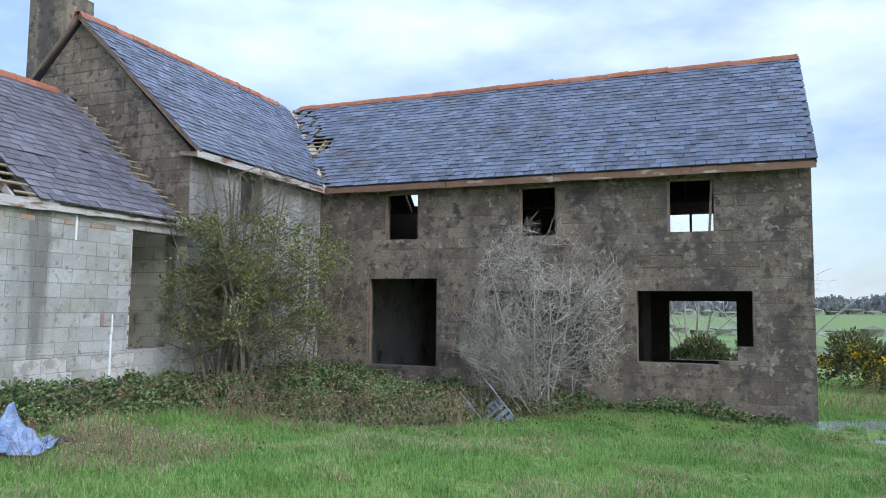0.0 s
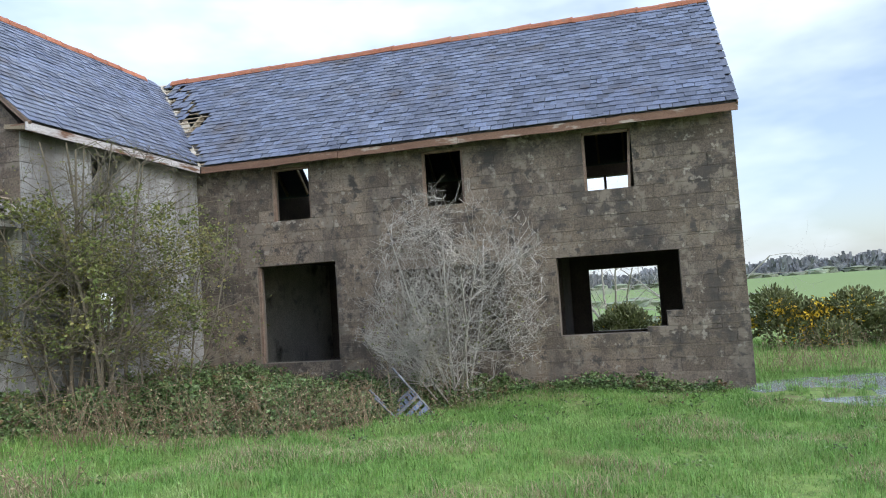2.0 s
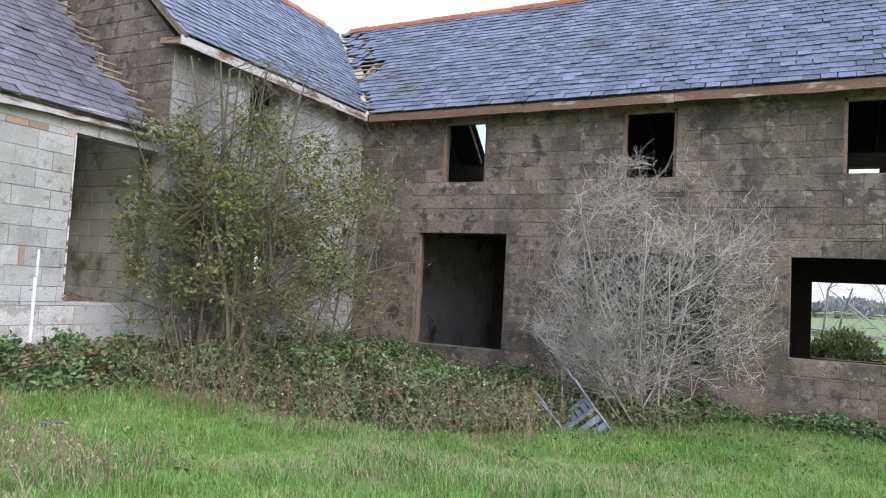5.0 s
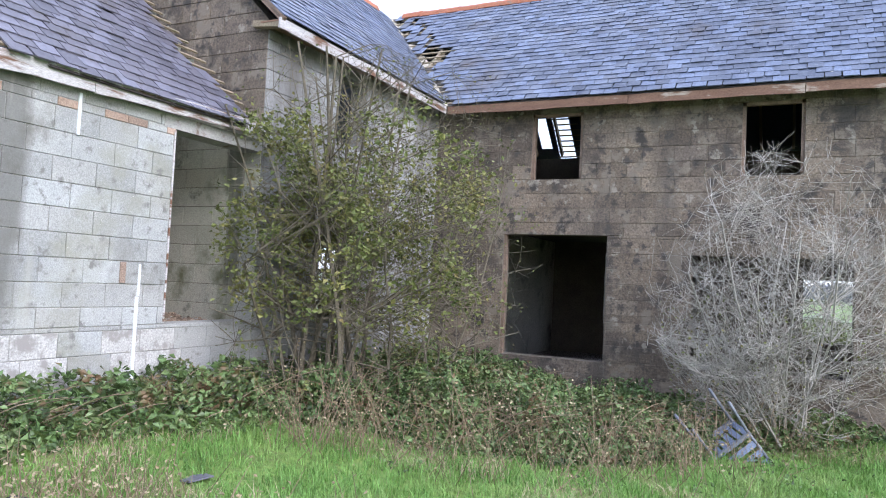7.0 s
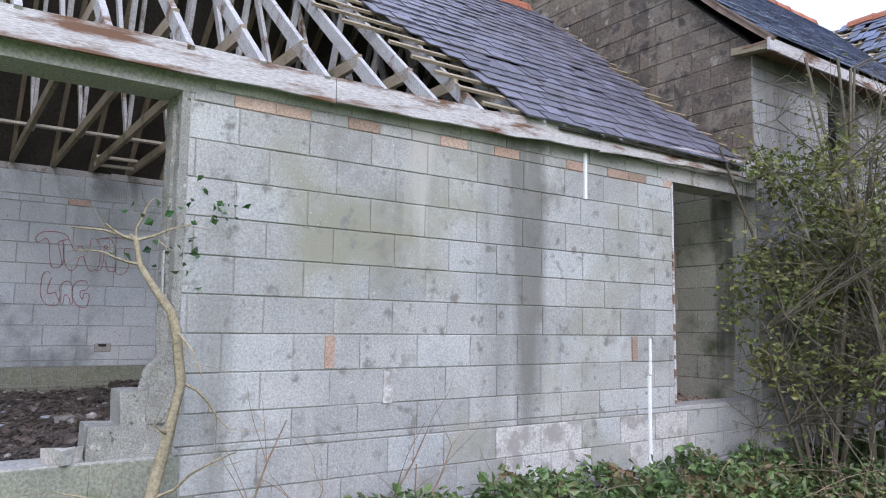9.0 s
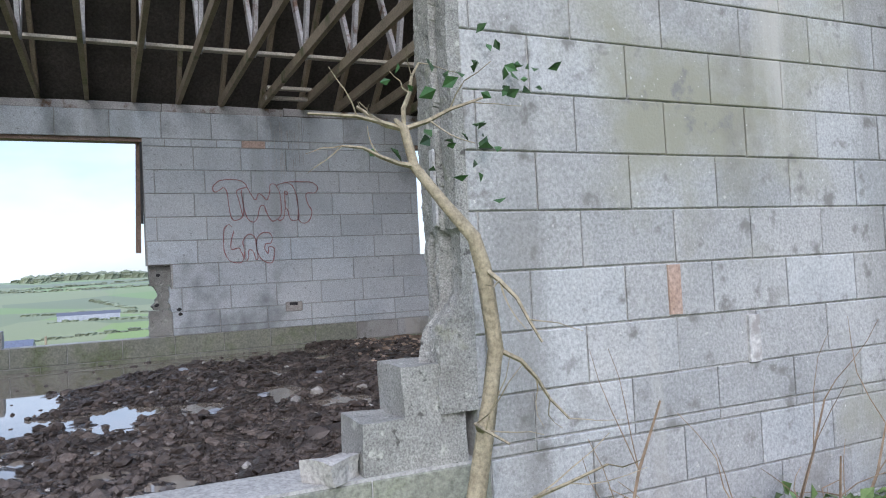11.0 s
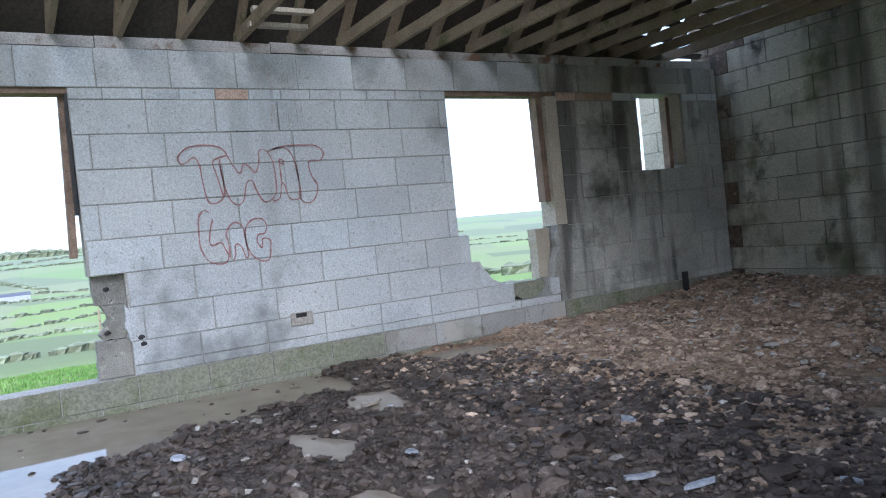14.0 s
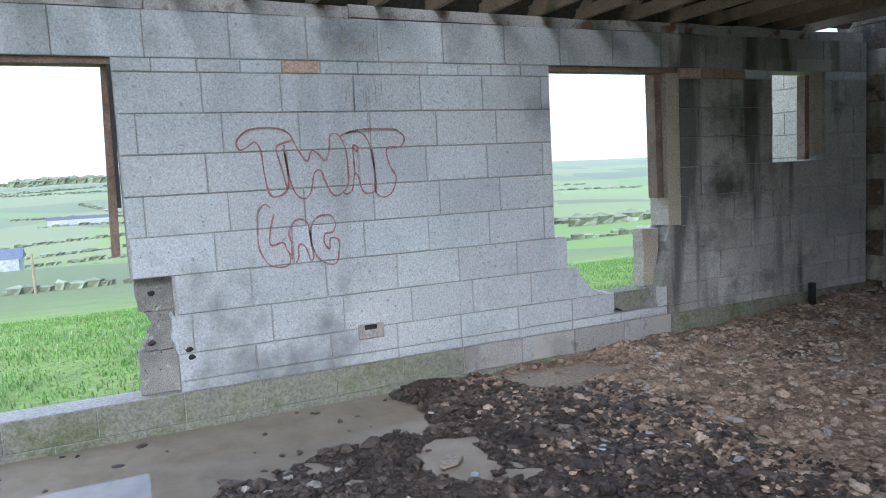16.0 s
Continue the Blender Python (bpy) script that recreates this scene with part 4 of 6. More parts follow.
def bramble_bank():
    V, F, VS, FS = [], [], [], []
    n = 0
    while n < 21000:
        x, y = rng.uniform(-8.48, 1.4), rng.uniform(5.0, 15.1)
        h = bramble_height(x, y) * max(0.25, min(1.12, 0.7 + 1.0 * noise.noise((x * 1.3, y * 1.3, 8.0)) + 0.55 * noise.noise((x * 3.6, y * 3.6, 2.0))))
        if h < 0.06 or (x < -8.48):
            continue
        z = ground_height(x, y) + h * (1 - rng.random() ** 2.2 * 0.9)
        leaf_cloud([Vector((x, y, z))], 0.068, 0.032, 3 if rng.random() < 0.5 else 1, V, F)
        n += 1
    for _ in range(2600):
        x, y = rng.uniform(-8.4, 0.8), rng.uniform(5.2, 15.0)
        h = bramble_height(x, y)
        if h < 0.1:
            continue
        g = ground_height(x, y)
        a = rng.uniform(0, 6.28)
        d = Vector((math.cos(a) * 0.5, math.sin(a) * 0.5, 1)).normalized()
        pts = [Vector((x, y, g))]
        L = h * rng.uniform(0.9, 2.3)
        for i in range(5):
            d = (d + Vector((math.cos(a) * 0.18, math.sin(a) * 0.18, -0.14))).normalized()
            q = pts[-1] + d * L / 5
            q.x = max(q.x, -8.46)
            q.y = min(q.y, 15.12)
            pts.append(q)
        tube_data(VS, FS, pts, [0.005, 0.005, 0.004, 0.004, 0.003, 0.002], 3)
    t = thing("bramble_thicket", "low thicket of dark green brambles along the walls", "brambles", kind="stuff")
    tagged(from_lists("leaves", V, F, "bramble", t), kind="stuff")
    tagged(from_lists("stems", VS, FS, "deadstem", t, "arching brown stems"), kind="stuff")


bramble_bank()


def dead_weeds():
    """Brown standing stalks and dry tufts at the edge of the brambles."""
    t = thing("dead_weeds", "dry brown weeds and straw at the edge of the brambles", "weeds", kind="stuff")
    V, F, VL, FL = [], [], [], []
    spots = [(-5.6, 10.7, 1.0, 100), (-4.7, 11.4, 1.0, 90), (-4.1, 12.2, 0.7, 50), (-6.9, 9.9, 0.5, 70), (-6.4, 10.4, 0.5, 50), (-5.2, 12.0, 0.9, 80), (-6.6, 7.4, 0.6, 110), (-6.0, 6.7, 0.7, 120), (-5.3, 7.5, 0.5, 60),
             (-7.6, 6.6, 0.4, 60), (-4.0, 12.6, 0.7, 60), (2.6, 17.5, 1.2, 120), (4.2, 18.0, 1.4, 120), (-3.2, 14.0, 0.6, 70)]
    for cx, cy, r, n in spots:
        for _ in range(n):
            x, y = cx + rng.gauss(0, r * 0.6), cy + rng.gauss(0, r * 0.5)
            if x < -8.4:
                continue
            g = ground_height(x, y)
            d = Vector((rng.gauss(0, 0.45), rng.gauss(0, 0.45), 1)).normalized()
            L = rng.uniform(0.2, 0.95)
            if cy < 8:
                L *= 0.55
            pts = [Vector((x, y, g))]
            for i in range(3):
                d = (d + Vector((rng.gauss(0, 0.12), rng.gauss(0, 0.12), 0))).normalized()
                pts.append(pts[-1] + d * L / 3)
            tube_data(V, F, pts, [0.0035, 0.003, 0.0025, 0.0015], 3)
            if rng.random() < 0.6:
                leaf_cloud(pts[1:], 0.028, 0.035, 2, VL, FL)
    tagged(from_lists("stalks", V, F, "deadstem", t), kind="stuff")
    tagged(from_lists("dry_leaves", VL, FL, "straw", t), kind="stuff")


dead_weeds()


def blades(name, label, n, area, height, material, accept, lean=0.5, width=0.006):
    r = np.random.RandomState(len(name) * 7 + n % 97)
    x = r.uniform(area[0], area[1], n * 2)
    y = r.uniform(area[2], area[3], n * 2)
    ok = np.array([accept(a, b) for a, b in zip(x, y)])
    x, y = x[ok][:n], y[ok][:n]
    n = len(x)
    z = np.array([ground_height(a, b) for a, b in zip(x, y)]) - 0.01
    clump = np.array([noise.noise((a * 1.3, b * 1.3, 3.0)) + 0.5 * noise.noise((a * 5, b * 5, 6.0)) for a, b in zip(x, y)])
    h = height * r.uniform(0.45, 1.3, n) * np.clip(1 + 0.95 * clump, 0.3, 2.2)
    a = r.uniform(0, 2 * np.pi, n)
    ln = np.abs(r.normal(0, lean, n)) * h
    dx, dy = np.cos(a) * ln, np.sin(a) * ln
    wx, wy = -np.sin(a) * width * r.uniform(0.6, 1.3, n), np.cos(a) * width * r.uniform(0.6, 1.3, n)
    P = np.empty((n, 5, 3))
    P[:, 0] = np.c_[x - wx, y - wy, z]
    P[:, 1] = np.c_[x + wx, y + wy, z]
    P[:, 2] = np.c_[x + dx * 0.35 + wx * 0.7, y + dy * 0.35 + wy * 0.7, z + h * 0.6]
    P[:, 3] = np.c_[x + dx * 0.35 - wx * 0.7, y + dy * 0.35 - wy * 0.7, z + h * 0.6]
    P[:, 4] = np.c_[x + dx, y + dy, z + h * 0.95]
    k = np.arange(n) * 5
    me = bpy.data.meshes.new(name)
    me.vertices.add(n * 5)
    me.vertices.foreach_set("co", P.reshape(-1))
    loops = np.stack([k, k + 1, k + 2, k + 3, k + 3, k + 2, k + 4], 1).reshape(-1)
    me.loops.add(n * 7)
    me.loops.foreach_set("vertex_index", loops)
    me.polygons.add(n * 2)
    starts = np.stack([np.arange(n) * 7, np.arange(n) * 7 + 4], 1).reshape(-1)
    me.polygons.foreach_set("loop_start", starts)
    me.polygons.foreach_set("loop_total", np.tile([4, 3], n))
    me.update(calc_edges=True)
    me.materials.append(M[material])
    return tagged(new(name, me), label, "grass", kind="stuff")


def lawn(x, y):
    if x < -8.4 or (y > 15.1 and x < 1.75):
        return False
    if ((x - 3.7) / 2.3) ** 2 + ((y - 14.7) / 1.7) ** 2 < 1.0 and noise.noise((x * 4, y * 4, 0.0)) < 0.22:
        return False
    return bramble_height(x, y) < 0.2


def straw_patch(x, y):
    if not lawn(x, y):
        return False
    return noise.noise((x * 0.55, y * 0.8, 14.0)) > 0.08 or (abs(x + 3.9) < 1.0 and abs(y - 9.9) < 0.55) or (abs(x + 6.0) < 1.2 and abs(y - 7.0) < 0.8)


blades("grass", "lush green rough grass of the yard", 230000, (-8.3, 5.5, 3.5, 17.0), 0.085, "grass", lawn, 0.85, 0.0038)
blades("grass_edge", "green grass beyond the house corner", 30000, (1.7, 12.0, 12.0, 26.0), 0.12, "grass",
       lambda x, y: ((x - 3.7) / 2.3) ** 2 + ((y - 14.7) / 1.7) ** 2 > 1.0 or noise.noise((x * 4, y * 4, 0)) > 0.22)
blades("dry_grass", "straw-coloured dead grass in the yard", 42000, (-8.0, 4.0, 4.0, 14.5), 0.1, "straw", straw_patch, 1.1, 0.0035)
blades("field_grass", "long green grass of the field behind the annex", 110000, (-30.0, -13.9, -2.0, 22.0), 0.06, "grass", lambda x, y: not (y > 10.7 and x > -14.2), width=0.01)


def lawn_weeds():
    """Low broad-leaved weeds scattered in the grass."""
    V, F = [], []
    for _ in range(170):
        x, y = rng.uniform(-7.5, 2.5), rng.uniform(8.0, 14.8)
        if not lawn(x, y) or rng.random() > 0.1 + 0.9 * smooth(10.5, 13, y):
            continue
        p = Vector((x, y, ground_height(x, y) + 0.05))
        leaf_cloud([p + Vector((rng.gauss(0, 0.12), rng.gauss(0, 0.1), rng.uniform(0, 0.07))) for _k in range(20)], 0.045, 0.03, 1, V, F)
    tagged(from_lists("lawn_weeds", V, F, "bramble"), "low broad-leaved weeds scattered in the grass", "weeds", kind="stuff")


lawn_weeds()


def gorse(cx, cy, rx, rz, flowers, seed):
    r = random.Random(seed)
    t = thing("gorse_bush", "dense dark green gorse bush with yellow flowers" if flowers > 60 else "dense dark green gorse bush", "bush", "gorse behind the house", at=(0, 0, 0))
    g = ground_height(cx, cy)
    V, F, VF, FF = [], [], [], []
    lobes = [(cx + r.gauss(0, rx * 0.5), cy + r.gauss(0, rx * 0.4), g + rz * r.uniform(0.15, 0.62), rx * r.uniform(0.3, 0.55)) for _ in range(11)]
    bloom = [lobes[k] for k in (1, 4, 7, 9)]
    for _ in range(6500):
        lx, ly, lz, lr = r.choice(lobes)
        d = Vector((r.gauss(0, 1), r.gauss(0, 1), r.gauss(0.2, 0.8))).normalized()
        p = Vector((lx, ly, lz)) + Vector((d.x, d.y, d.z * 0.8)) * lr * r.uniform(0.65, 1.0)
        if p.z < g:
            continue
        k = len(V)
        s = r.uniform(0.05, 0.12)
        dd = (d + Vector((r.gauss(0, 0.4), r.gauss(0, 0.4), 0.5))).normalized()
        w = dd.cross(Vector((r.gauss(0, 1), r.gauss(0, 1), r.gauss(0, 1)))).normalized() * s * 0.28
        V.extend([tuple(p - w), tuple(p + w), tuple(p + dd * s * 0.6 + w * 0.8), tuple(p + dd * s), tuple(p + dd * s * 0.6 - w * 0.8)])
        F.append((k, k + 1, k + 2, k + 3, k + 4))
    for _ in range(flowers * 2):
        lx, ly, lz, lr = r.choice(bloom)
        d = Vector((r.gauss(0, 1), r.gauss(-0.6, 1), r.gauss(0.5, 0.8))).normalized()
        leaf_cloud([Vector((lx, ly, lz)) + Vector((d.x, d.y, d.z * 0.8)) * lr * 1.06], 0.085, 0.04, 3, VF, FF)
    from_lists("foliage", V, F, "gorse", t)
    if VF:
        from_lists("flowers", VF, FF, "flower", t, "bright yellow gorse flowers")


for _i, (_x, _y, _r, _z, _f) in enumerate(((2.9, 22.2, 1.2, 1.9, 150), (4.9, 22.6, 1.3, 1.8, 60), (6.6, 22.2, 1.1, 1.7, 130), (8.3, 22.8, 1.3, 1.6, 40),
                                          (10.0, 23.5, 1.4, 1.7, 60), (0.9, 24.5, 1.1, 1.9, 140), (-0.8, 24.0, 1.2, 1.6, 20), (-2.6, 25.0, 1.3, 1.7, 20))):
    gorse(_x, _y, _r, _z, _f, 40 + _i)


def bare_tree(x, y, h, seed):
    global rng
    rng = random.Random(seed)
    t = thing("bare_tree", "leafless tree behind the house", "tree", "bare trees behind the house", at=(0, 0, 0))
    V, F, tips = [], [], []
    g = ground_height(x, y)
    for k in range(6):
        V, F = [], []
        d = Vector((rng.gauss(0, 0.45), rng.gauss(0, 0.3), 1)).normalized()
        grow(V, F, Vector((x + rng.gauss(0, 0.1), y, g)), d, h * rng.uniform(0.7, 1.0), 0.06, 3, tips, 0.75, 5, 0.0, None, 5, 0.22)
        from_lists("limb", V, F, "twig", t)


bare_tree(-1.2, 31, 4.2, 5)
bare_tree(1.8, 34, 4.4, 6)
rng = random.Random(21)


# ---- distance ----
def far_woods():
    V, F = [], []
    for _ in range(900):
        az = rng.uniform(-25, 45)
        d = rng.uniform(330, 420)
        x, y = d * math.sin(radians(az)), d * math.cos(radians(az))
        g = ground_height(x, y)
        h = 7.5 + 2.2 * noise.noise((az * 0.35, 0, 0)) + rng.gauss(0, 0.5)
        for _k in range(26):
            a = rng.uniform(0, 6.28)
            r0 = rng.uniform(0.0, 2.6)
            b = Vector((x + math.cos(a) * r0, y + math.sin(a) * r0, g + h * rng.uniform(0.0, 0.62)))
            e = b + Vector((rng.gauss(0, 0.7), rng.gauss(0, 0.7), h * rng.uniform(0.2, 0.38)))
            w = rng.uniform(0.2, 0.7)
            k = len(V)
            V.extend([tuple(b + Vector((-w, 0, 0))), tuple(b + Vector((w, 0, 0))), tuple(e + Vector((w * 0.8, 0, 0))), tuple(e - Vector((w * 0.8, 0, 0)))])
            F.append((k, k + 1, k + 2, k + 3))
    tagged(from_lists("far_wood", V, F, "wood_far"), "far leafless wood along the hill, greyed by haze in its colour", "wood", kind="stuff")


far_woods()


def hedge_line(V, F, a, b, h, w):
    a, b = Vector(a), Vector(b)
    n = max(3, int((b - a).length / (w * 1.6)))
    for i in range(n):
        p = a.lerp(b, (i + rng.random()) / n)
        if math.hypot(p.x + 4, p.y - 9) < 56 + 40 * (w > 0.6):
            continue
        g = ground_height(p.x, p.y)
        hh, ww = h * rng.uniform(0.5, 1.5), w * rng.uniform(0.8, 1.6)
        k = len(V)
        top = Vector((p.x + rng.gauss(0, ww * 0.2), p.y + rng.gauss(0, ww * 0.2), g + hh))
        ring = [Vector((p.x + math.cos(q) * ww, p.y + math.sin(q) * ww, g - 0.3)) for q in np.arange(5) * 1.2566]
        mid = [Vector((p.x + math.cos(q + 0.5) * ww * 0.95, p.y + math.sin(q + 0.5) * ww * 0.95, g + hh * 0.7)) for q in np.arange(5) * 1.2566]
        V.extend([tuple(v) for v in (*ring, *mid, top)])
        for j in range(5):
            F.append((k + j, k + (j + 1) % 5, k + 5 + (j + 1) % 5, k + 5 + j))
            F.append((k + 5 + j, k + 5 + (j + 1) % 5, k + 10))


def far_hedges():
    V, F = [], []
    hedge_line(V, F, (-150, 270, 0), (300, 300, 0), 1.8, 3.0)
    hedge_line(V, F, (-62, -60, 0), (-66, 120, 0), 0.5, 0.5)
    for _ in range(40):
        d = 110 + 1200 * rng.random() ** 1.3
        az = rng.uniform(-130, -25)
        x, y = d * math.sin(radians(az)), d * math.cos(radians(az))
        t = rng.choice((0.35, 1.9, 0.5, 2.05)) + rng.gauss(0, 0.1)
        L = rng.uniform(60, 220)
        if rng.random() < 0.6:
            t = math.pi / 2 + rng.gauss(0, 0.2) if az < -70 else radians(90 - az) + math.pi / 2 + rng.gauss(0, 0.25)
        hedge_line(V, F, (x - L * math.cos(t), y - L * math.sin(t), 0), (x + L * math.cos(t), y + L * math.sin(t), 0), 0.9 + d * 0.0016, 1.2 + d * 0.003)
    for _ in range(30):
        d = rng.uniform(1350, 1500)
        az = rng.gauss(-90, 3)
        x, y = d * math.sin(radians(az)), d * math.cos(radians(az))
        hedge_line(V, F, (x - 20, y - 20, 0), (x + 20, y + 20, 0), 9, 8)
    tagged(from_lists("far_hedges", V, F, "hedge"), "dark hedgerows and trees across the far fields", "hedge", kind="stuff")


far_hedges()


def far_barn(x, y, w, d, h):
    t = thing("far_barn", "far grey farm building in the valley", "barn", "far farm buildings", at=(0, 0, 0))
    g = ground_height(x, y)
    bm = bmesh.new()
    add_box(bm, (x - w, y - d, g - 2), (x + w, y + d, g + h))
    part("wall", bm, "farhouse", t)
    bm = bmesh.new()
    vs = [bm.verts.new(c) for c in ((x - w, y - d - 0.5, g + h), (x + w, y - d - 0.5, g + h), (x + w, y + d + 0.5, g + h), (x - w, y + d + 0.5, g + h), (x, y - d - 0.5, g + h * 1.6), (x, y + d + 0.5, g + h * 1.6))]
    for f in ((0, 4, 5, 3), (1, 2, 5, 4), (0, 1, 4), (3, 5, 2)):
        bm.faces.new([vs[i] for i in f])
    part("roof", bm, "slate", t)


far_barn(-150, -14, 4, 6, 2.6)
far_barn(-640, -10, 6, 22, 4)
for _x, _y in ((-62, 0.5), (-70, 9.5), (-75, 80)):
    _g = ground_height(_x, _y)
    V, F = [], []
    tube_data(V, F, [Vector((_x, _y, _g)), Vector((_x, _y, _g + 2.6))], [0.1, 0.08], 8)
    tagged(from_lists("field_post", V, F, "timber"), "wooden post at the far edge of the field", "post")


# ---- things in the yard ----
def chair():
    t = thing("garden_chair", "overturned grey garden chair with slatted seat lying in the grass", "chair")
    def tube(name, pts, r=0.016, mat="chair_metal", label=""):
        V, F = [], []
        tube_data(V, F, [Vector(p) for p in pts], [r] * len(pts), 8)
        from_lists(name, V, F, mat, t, label, True)
    for x in (-0.23, 0.23):
        for y, e in ((-0.2, -0.05), (0.2, 0.07)):
            tube("leg", [(x, y, 0.0), (x * 1.02, y + e * 0.5, -0.22), (x * 1.06, y + e, -0.45)], 0.017)
    for x in (-0.23, 0.23):
        tube("back_post", [(x, 0.2, 0.0), (x, 0.24, 0.2), (x * 0.95, 0.3, 0.4)], 0.017)
    for y in (-0.21, 0.21):
        bm = bmesh.new()
        add_beam(bm, (-0.25, y, 0.0), (0.25, y, 0.0), 0.03, 0.04)
        part("seat_rail", bm, "chair_metal", t)
    for k in range(6):
        bm = bmesh.new()
        add_beam(bm, (-0.22 + k * 0.088, -0.22, 0.025), (-0.22 + k * 0.088, 0.22, 0.025), 0.062, 0.014)
        bmesh.ops.bevel(bm, geom=list(bm.edges), offset=0.003, segments=1, affect="EDGES")
        part("seat_slat", bm, "chair_slat", t)
    for k in range(3):
        z = 0.12 + k * 0.11
        bm = bmesh.new()
        add_beam(bm, (-0.22, 0.225 + k * 0.03, z), (0.22, 0.225 + k * 0.03, z), 0.07, 0.014, (0, 1, -0.2))
        part("back_slat", bm, "chair_slat", t)
    zc, yc = Vector((0.21, 0.164, -0.31)).normalized(), Vector((0.297, -0.53, -0.079))
    yc = (yc - yc.dot(zc) * zc).normalized()
    xc = yc.cross(zc)
    t.matrix_basis = Matrix.Translation((-3.73, 13.2, -0.06)) @ Matrix((xc, yc, zc)).transposed().to_4x4()
    return t


chair()


def crumpled_sheet():
    V, F = [], []
    n = 16
    for j in range(n + 1):
        for i in range(n + 1):
            u, v = i / n - 0.5, j / n - 0.5
            r = math.hypot(u, v)
            a = math.atan2(v, u)
            fold = 0.05 * math.sin(a * 7) * r + 0.05 * noise.noise((u * 7, v * 7, 1))
            z = max(0.0, 0.42 * max(0.0, 1 - abs(u + 0.1) * 3.2) * max(0.0, 1 - abs(v) * 2.0) + 0.12 * (1 - r * 2) + fold * 2.2) + 0.02
            V.append((u * 0.75 + fold, v * 0.75 - fold * 0.6, z))
    for j in range(n):
        for i in range(n):
            k = j * (n + 1) + i
            F.append((k, k + 1, k + n + 2, k + n + 1))
    ob = from_lists("crumpled_sheet", V, F, "tarp")
    ob.matrix_basis = pose(-7.05, 6.6, ground_height(-7.05, 6.6), 0, 0, 30)
    tagged(ob, "crumpled pale blue plastic sheet lying by the brambles", "plastic sheet")
    s = ob.modifiers.new("thick", "SOLIDIFY")
    s.thickness = 0.004


crumpled_sheet()


def flat_slab(name, x, y, z, w, d, th, rz, material, label, category, rx=0.0, parent=None):
    bm = bmesh.new()
    n = rng.randrange(5, 8)
    out = []
    for k in range(n):
        a = 2 * math.pi * k / n + rng.gauss(0, 0.22)
        out.append((math.cos(a) * w * rng.uniform(0.75, 1.1), math.sin(a) * d * rng.uniform(0.75, 1.1)))
    lo = [bm.verts.new((p, q, 0)) for p, q in out]
    hi = [bm.verts.new((p * 0.97, q * 0.97, th)) for p, q in out]
    bm.faces.new(hi)
    bm.faces.new(lo[::-1])
    for i in range(n):
        bm.faces.new((lo[i], lo[(i + 1) % n], hi[(i + 1) % n], hi[i]))
    bmesh.ops.recalc_face_normals(bm, faces=bm.faces)
    ob = link_mesh(name, bm, material)
    ob.matrix_basis = pose(x, y, z, rx, rng.gauss(0, 3), rz)
    return tagged(ob, label, category)


for _x, _y in ((-6.75, 8.35), (-7.0, 7.2), (-7.5, 7.0)):
    flat_slab("fallen_slate", _x, _y, ground_height(_x, _y) + 0.03, 0.15, 0.11, 0.01, rng.uniform(0, 180), "black" if _x < -6.9 else "slate_old", "dark fallen roof slate lying in the grass", "slate", rng.uniform(-12, 12))


def yard_puddle(cx, cy, rx, ry):
    bm = bmesh.new()
    n, rings = 64, []
    for f, z in ((1.0, 0.0), (0.985, 0.006)):
        ring = []
        for k in range(n):
            a = 2 * math.pi * k / n
            w = f * (1 + 0.22 * noise.noise((math.cos(a) * 1.7, math.sin(a) * 1.7, 4.0)) + 0.12 * noise.noise((math.cos(a) * 6, math.sin(a) * 6, 1.0)))
            ring.append(bm.verts.new((math.cos(a) * rx * w, math.sin(a) * ry * w, z)))
        rings.append(ring)
    for k in range(n):
        bm.faces.new((rings[0][k], rings[0][(k + 1) % n], rings[1][(k + 1) % n], rings[1][k]))
    bm.faces.new(rings[1])
    ob = link_mesh("puddle", bm, "water")
    ob.location = (cx, cy, ground_height(cx, cy) + 0.012)
    tagged(ob, "shallow puddle of water in the grass by the house corner", "puddle")


yard_puddle(3.9, 14.8, 2.5, 1.8)


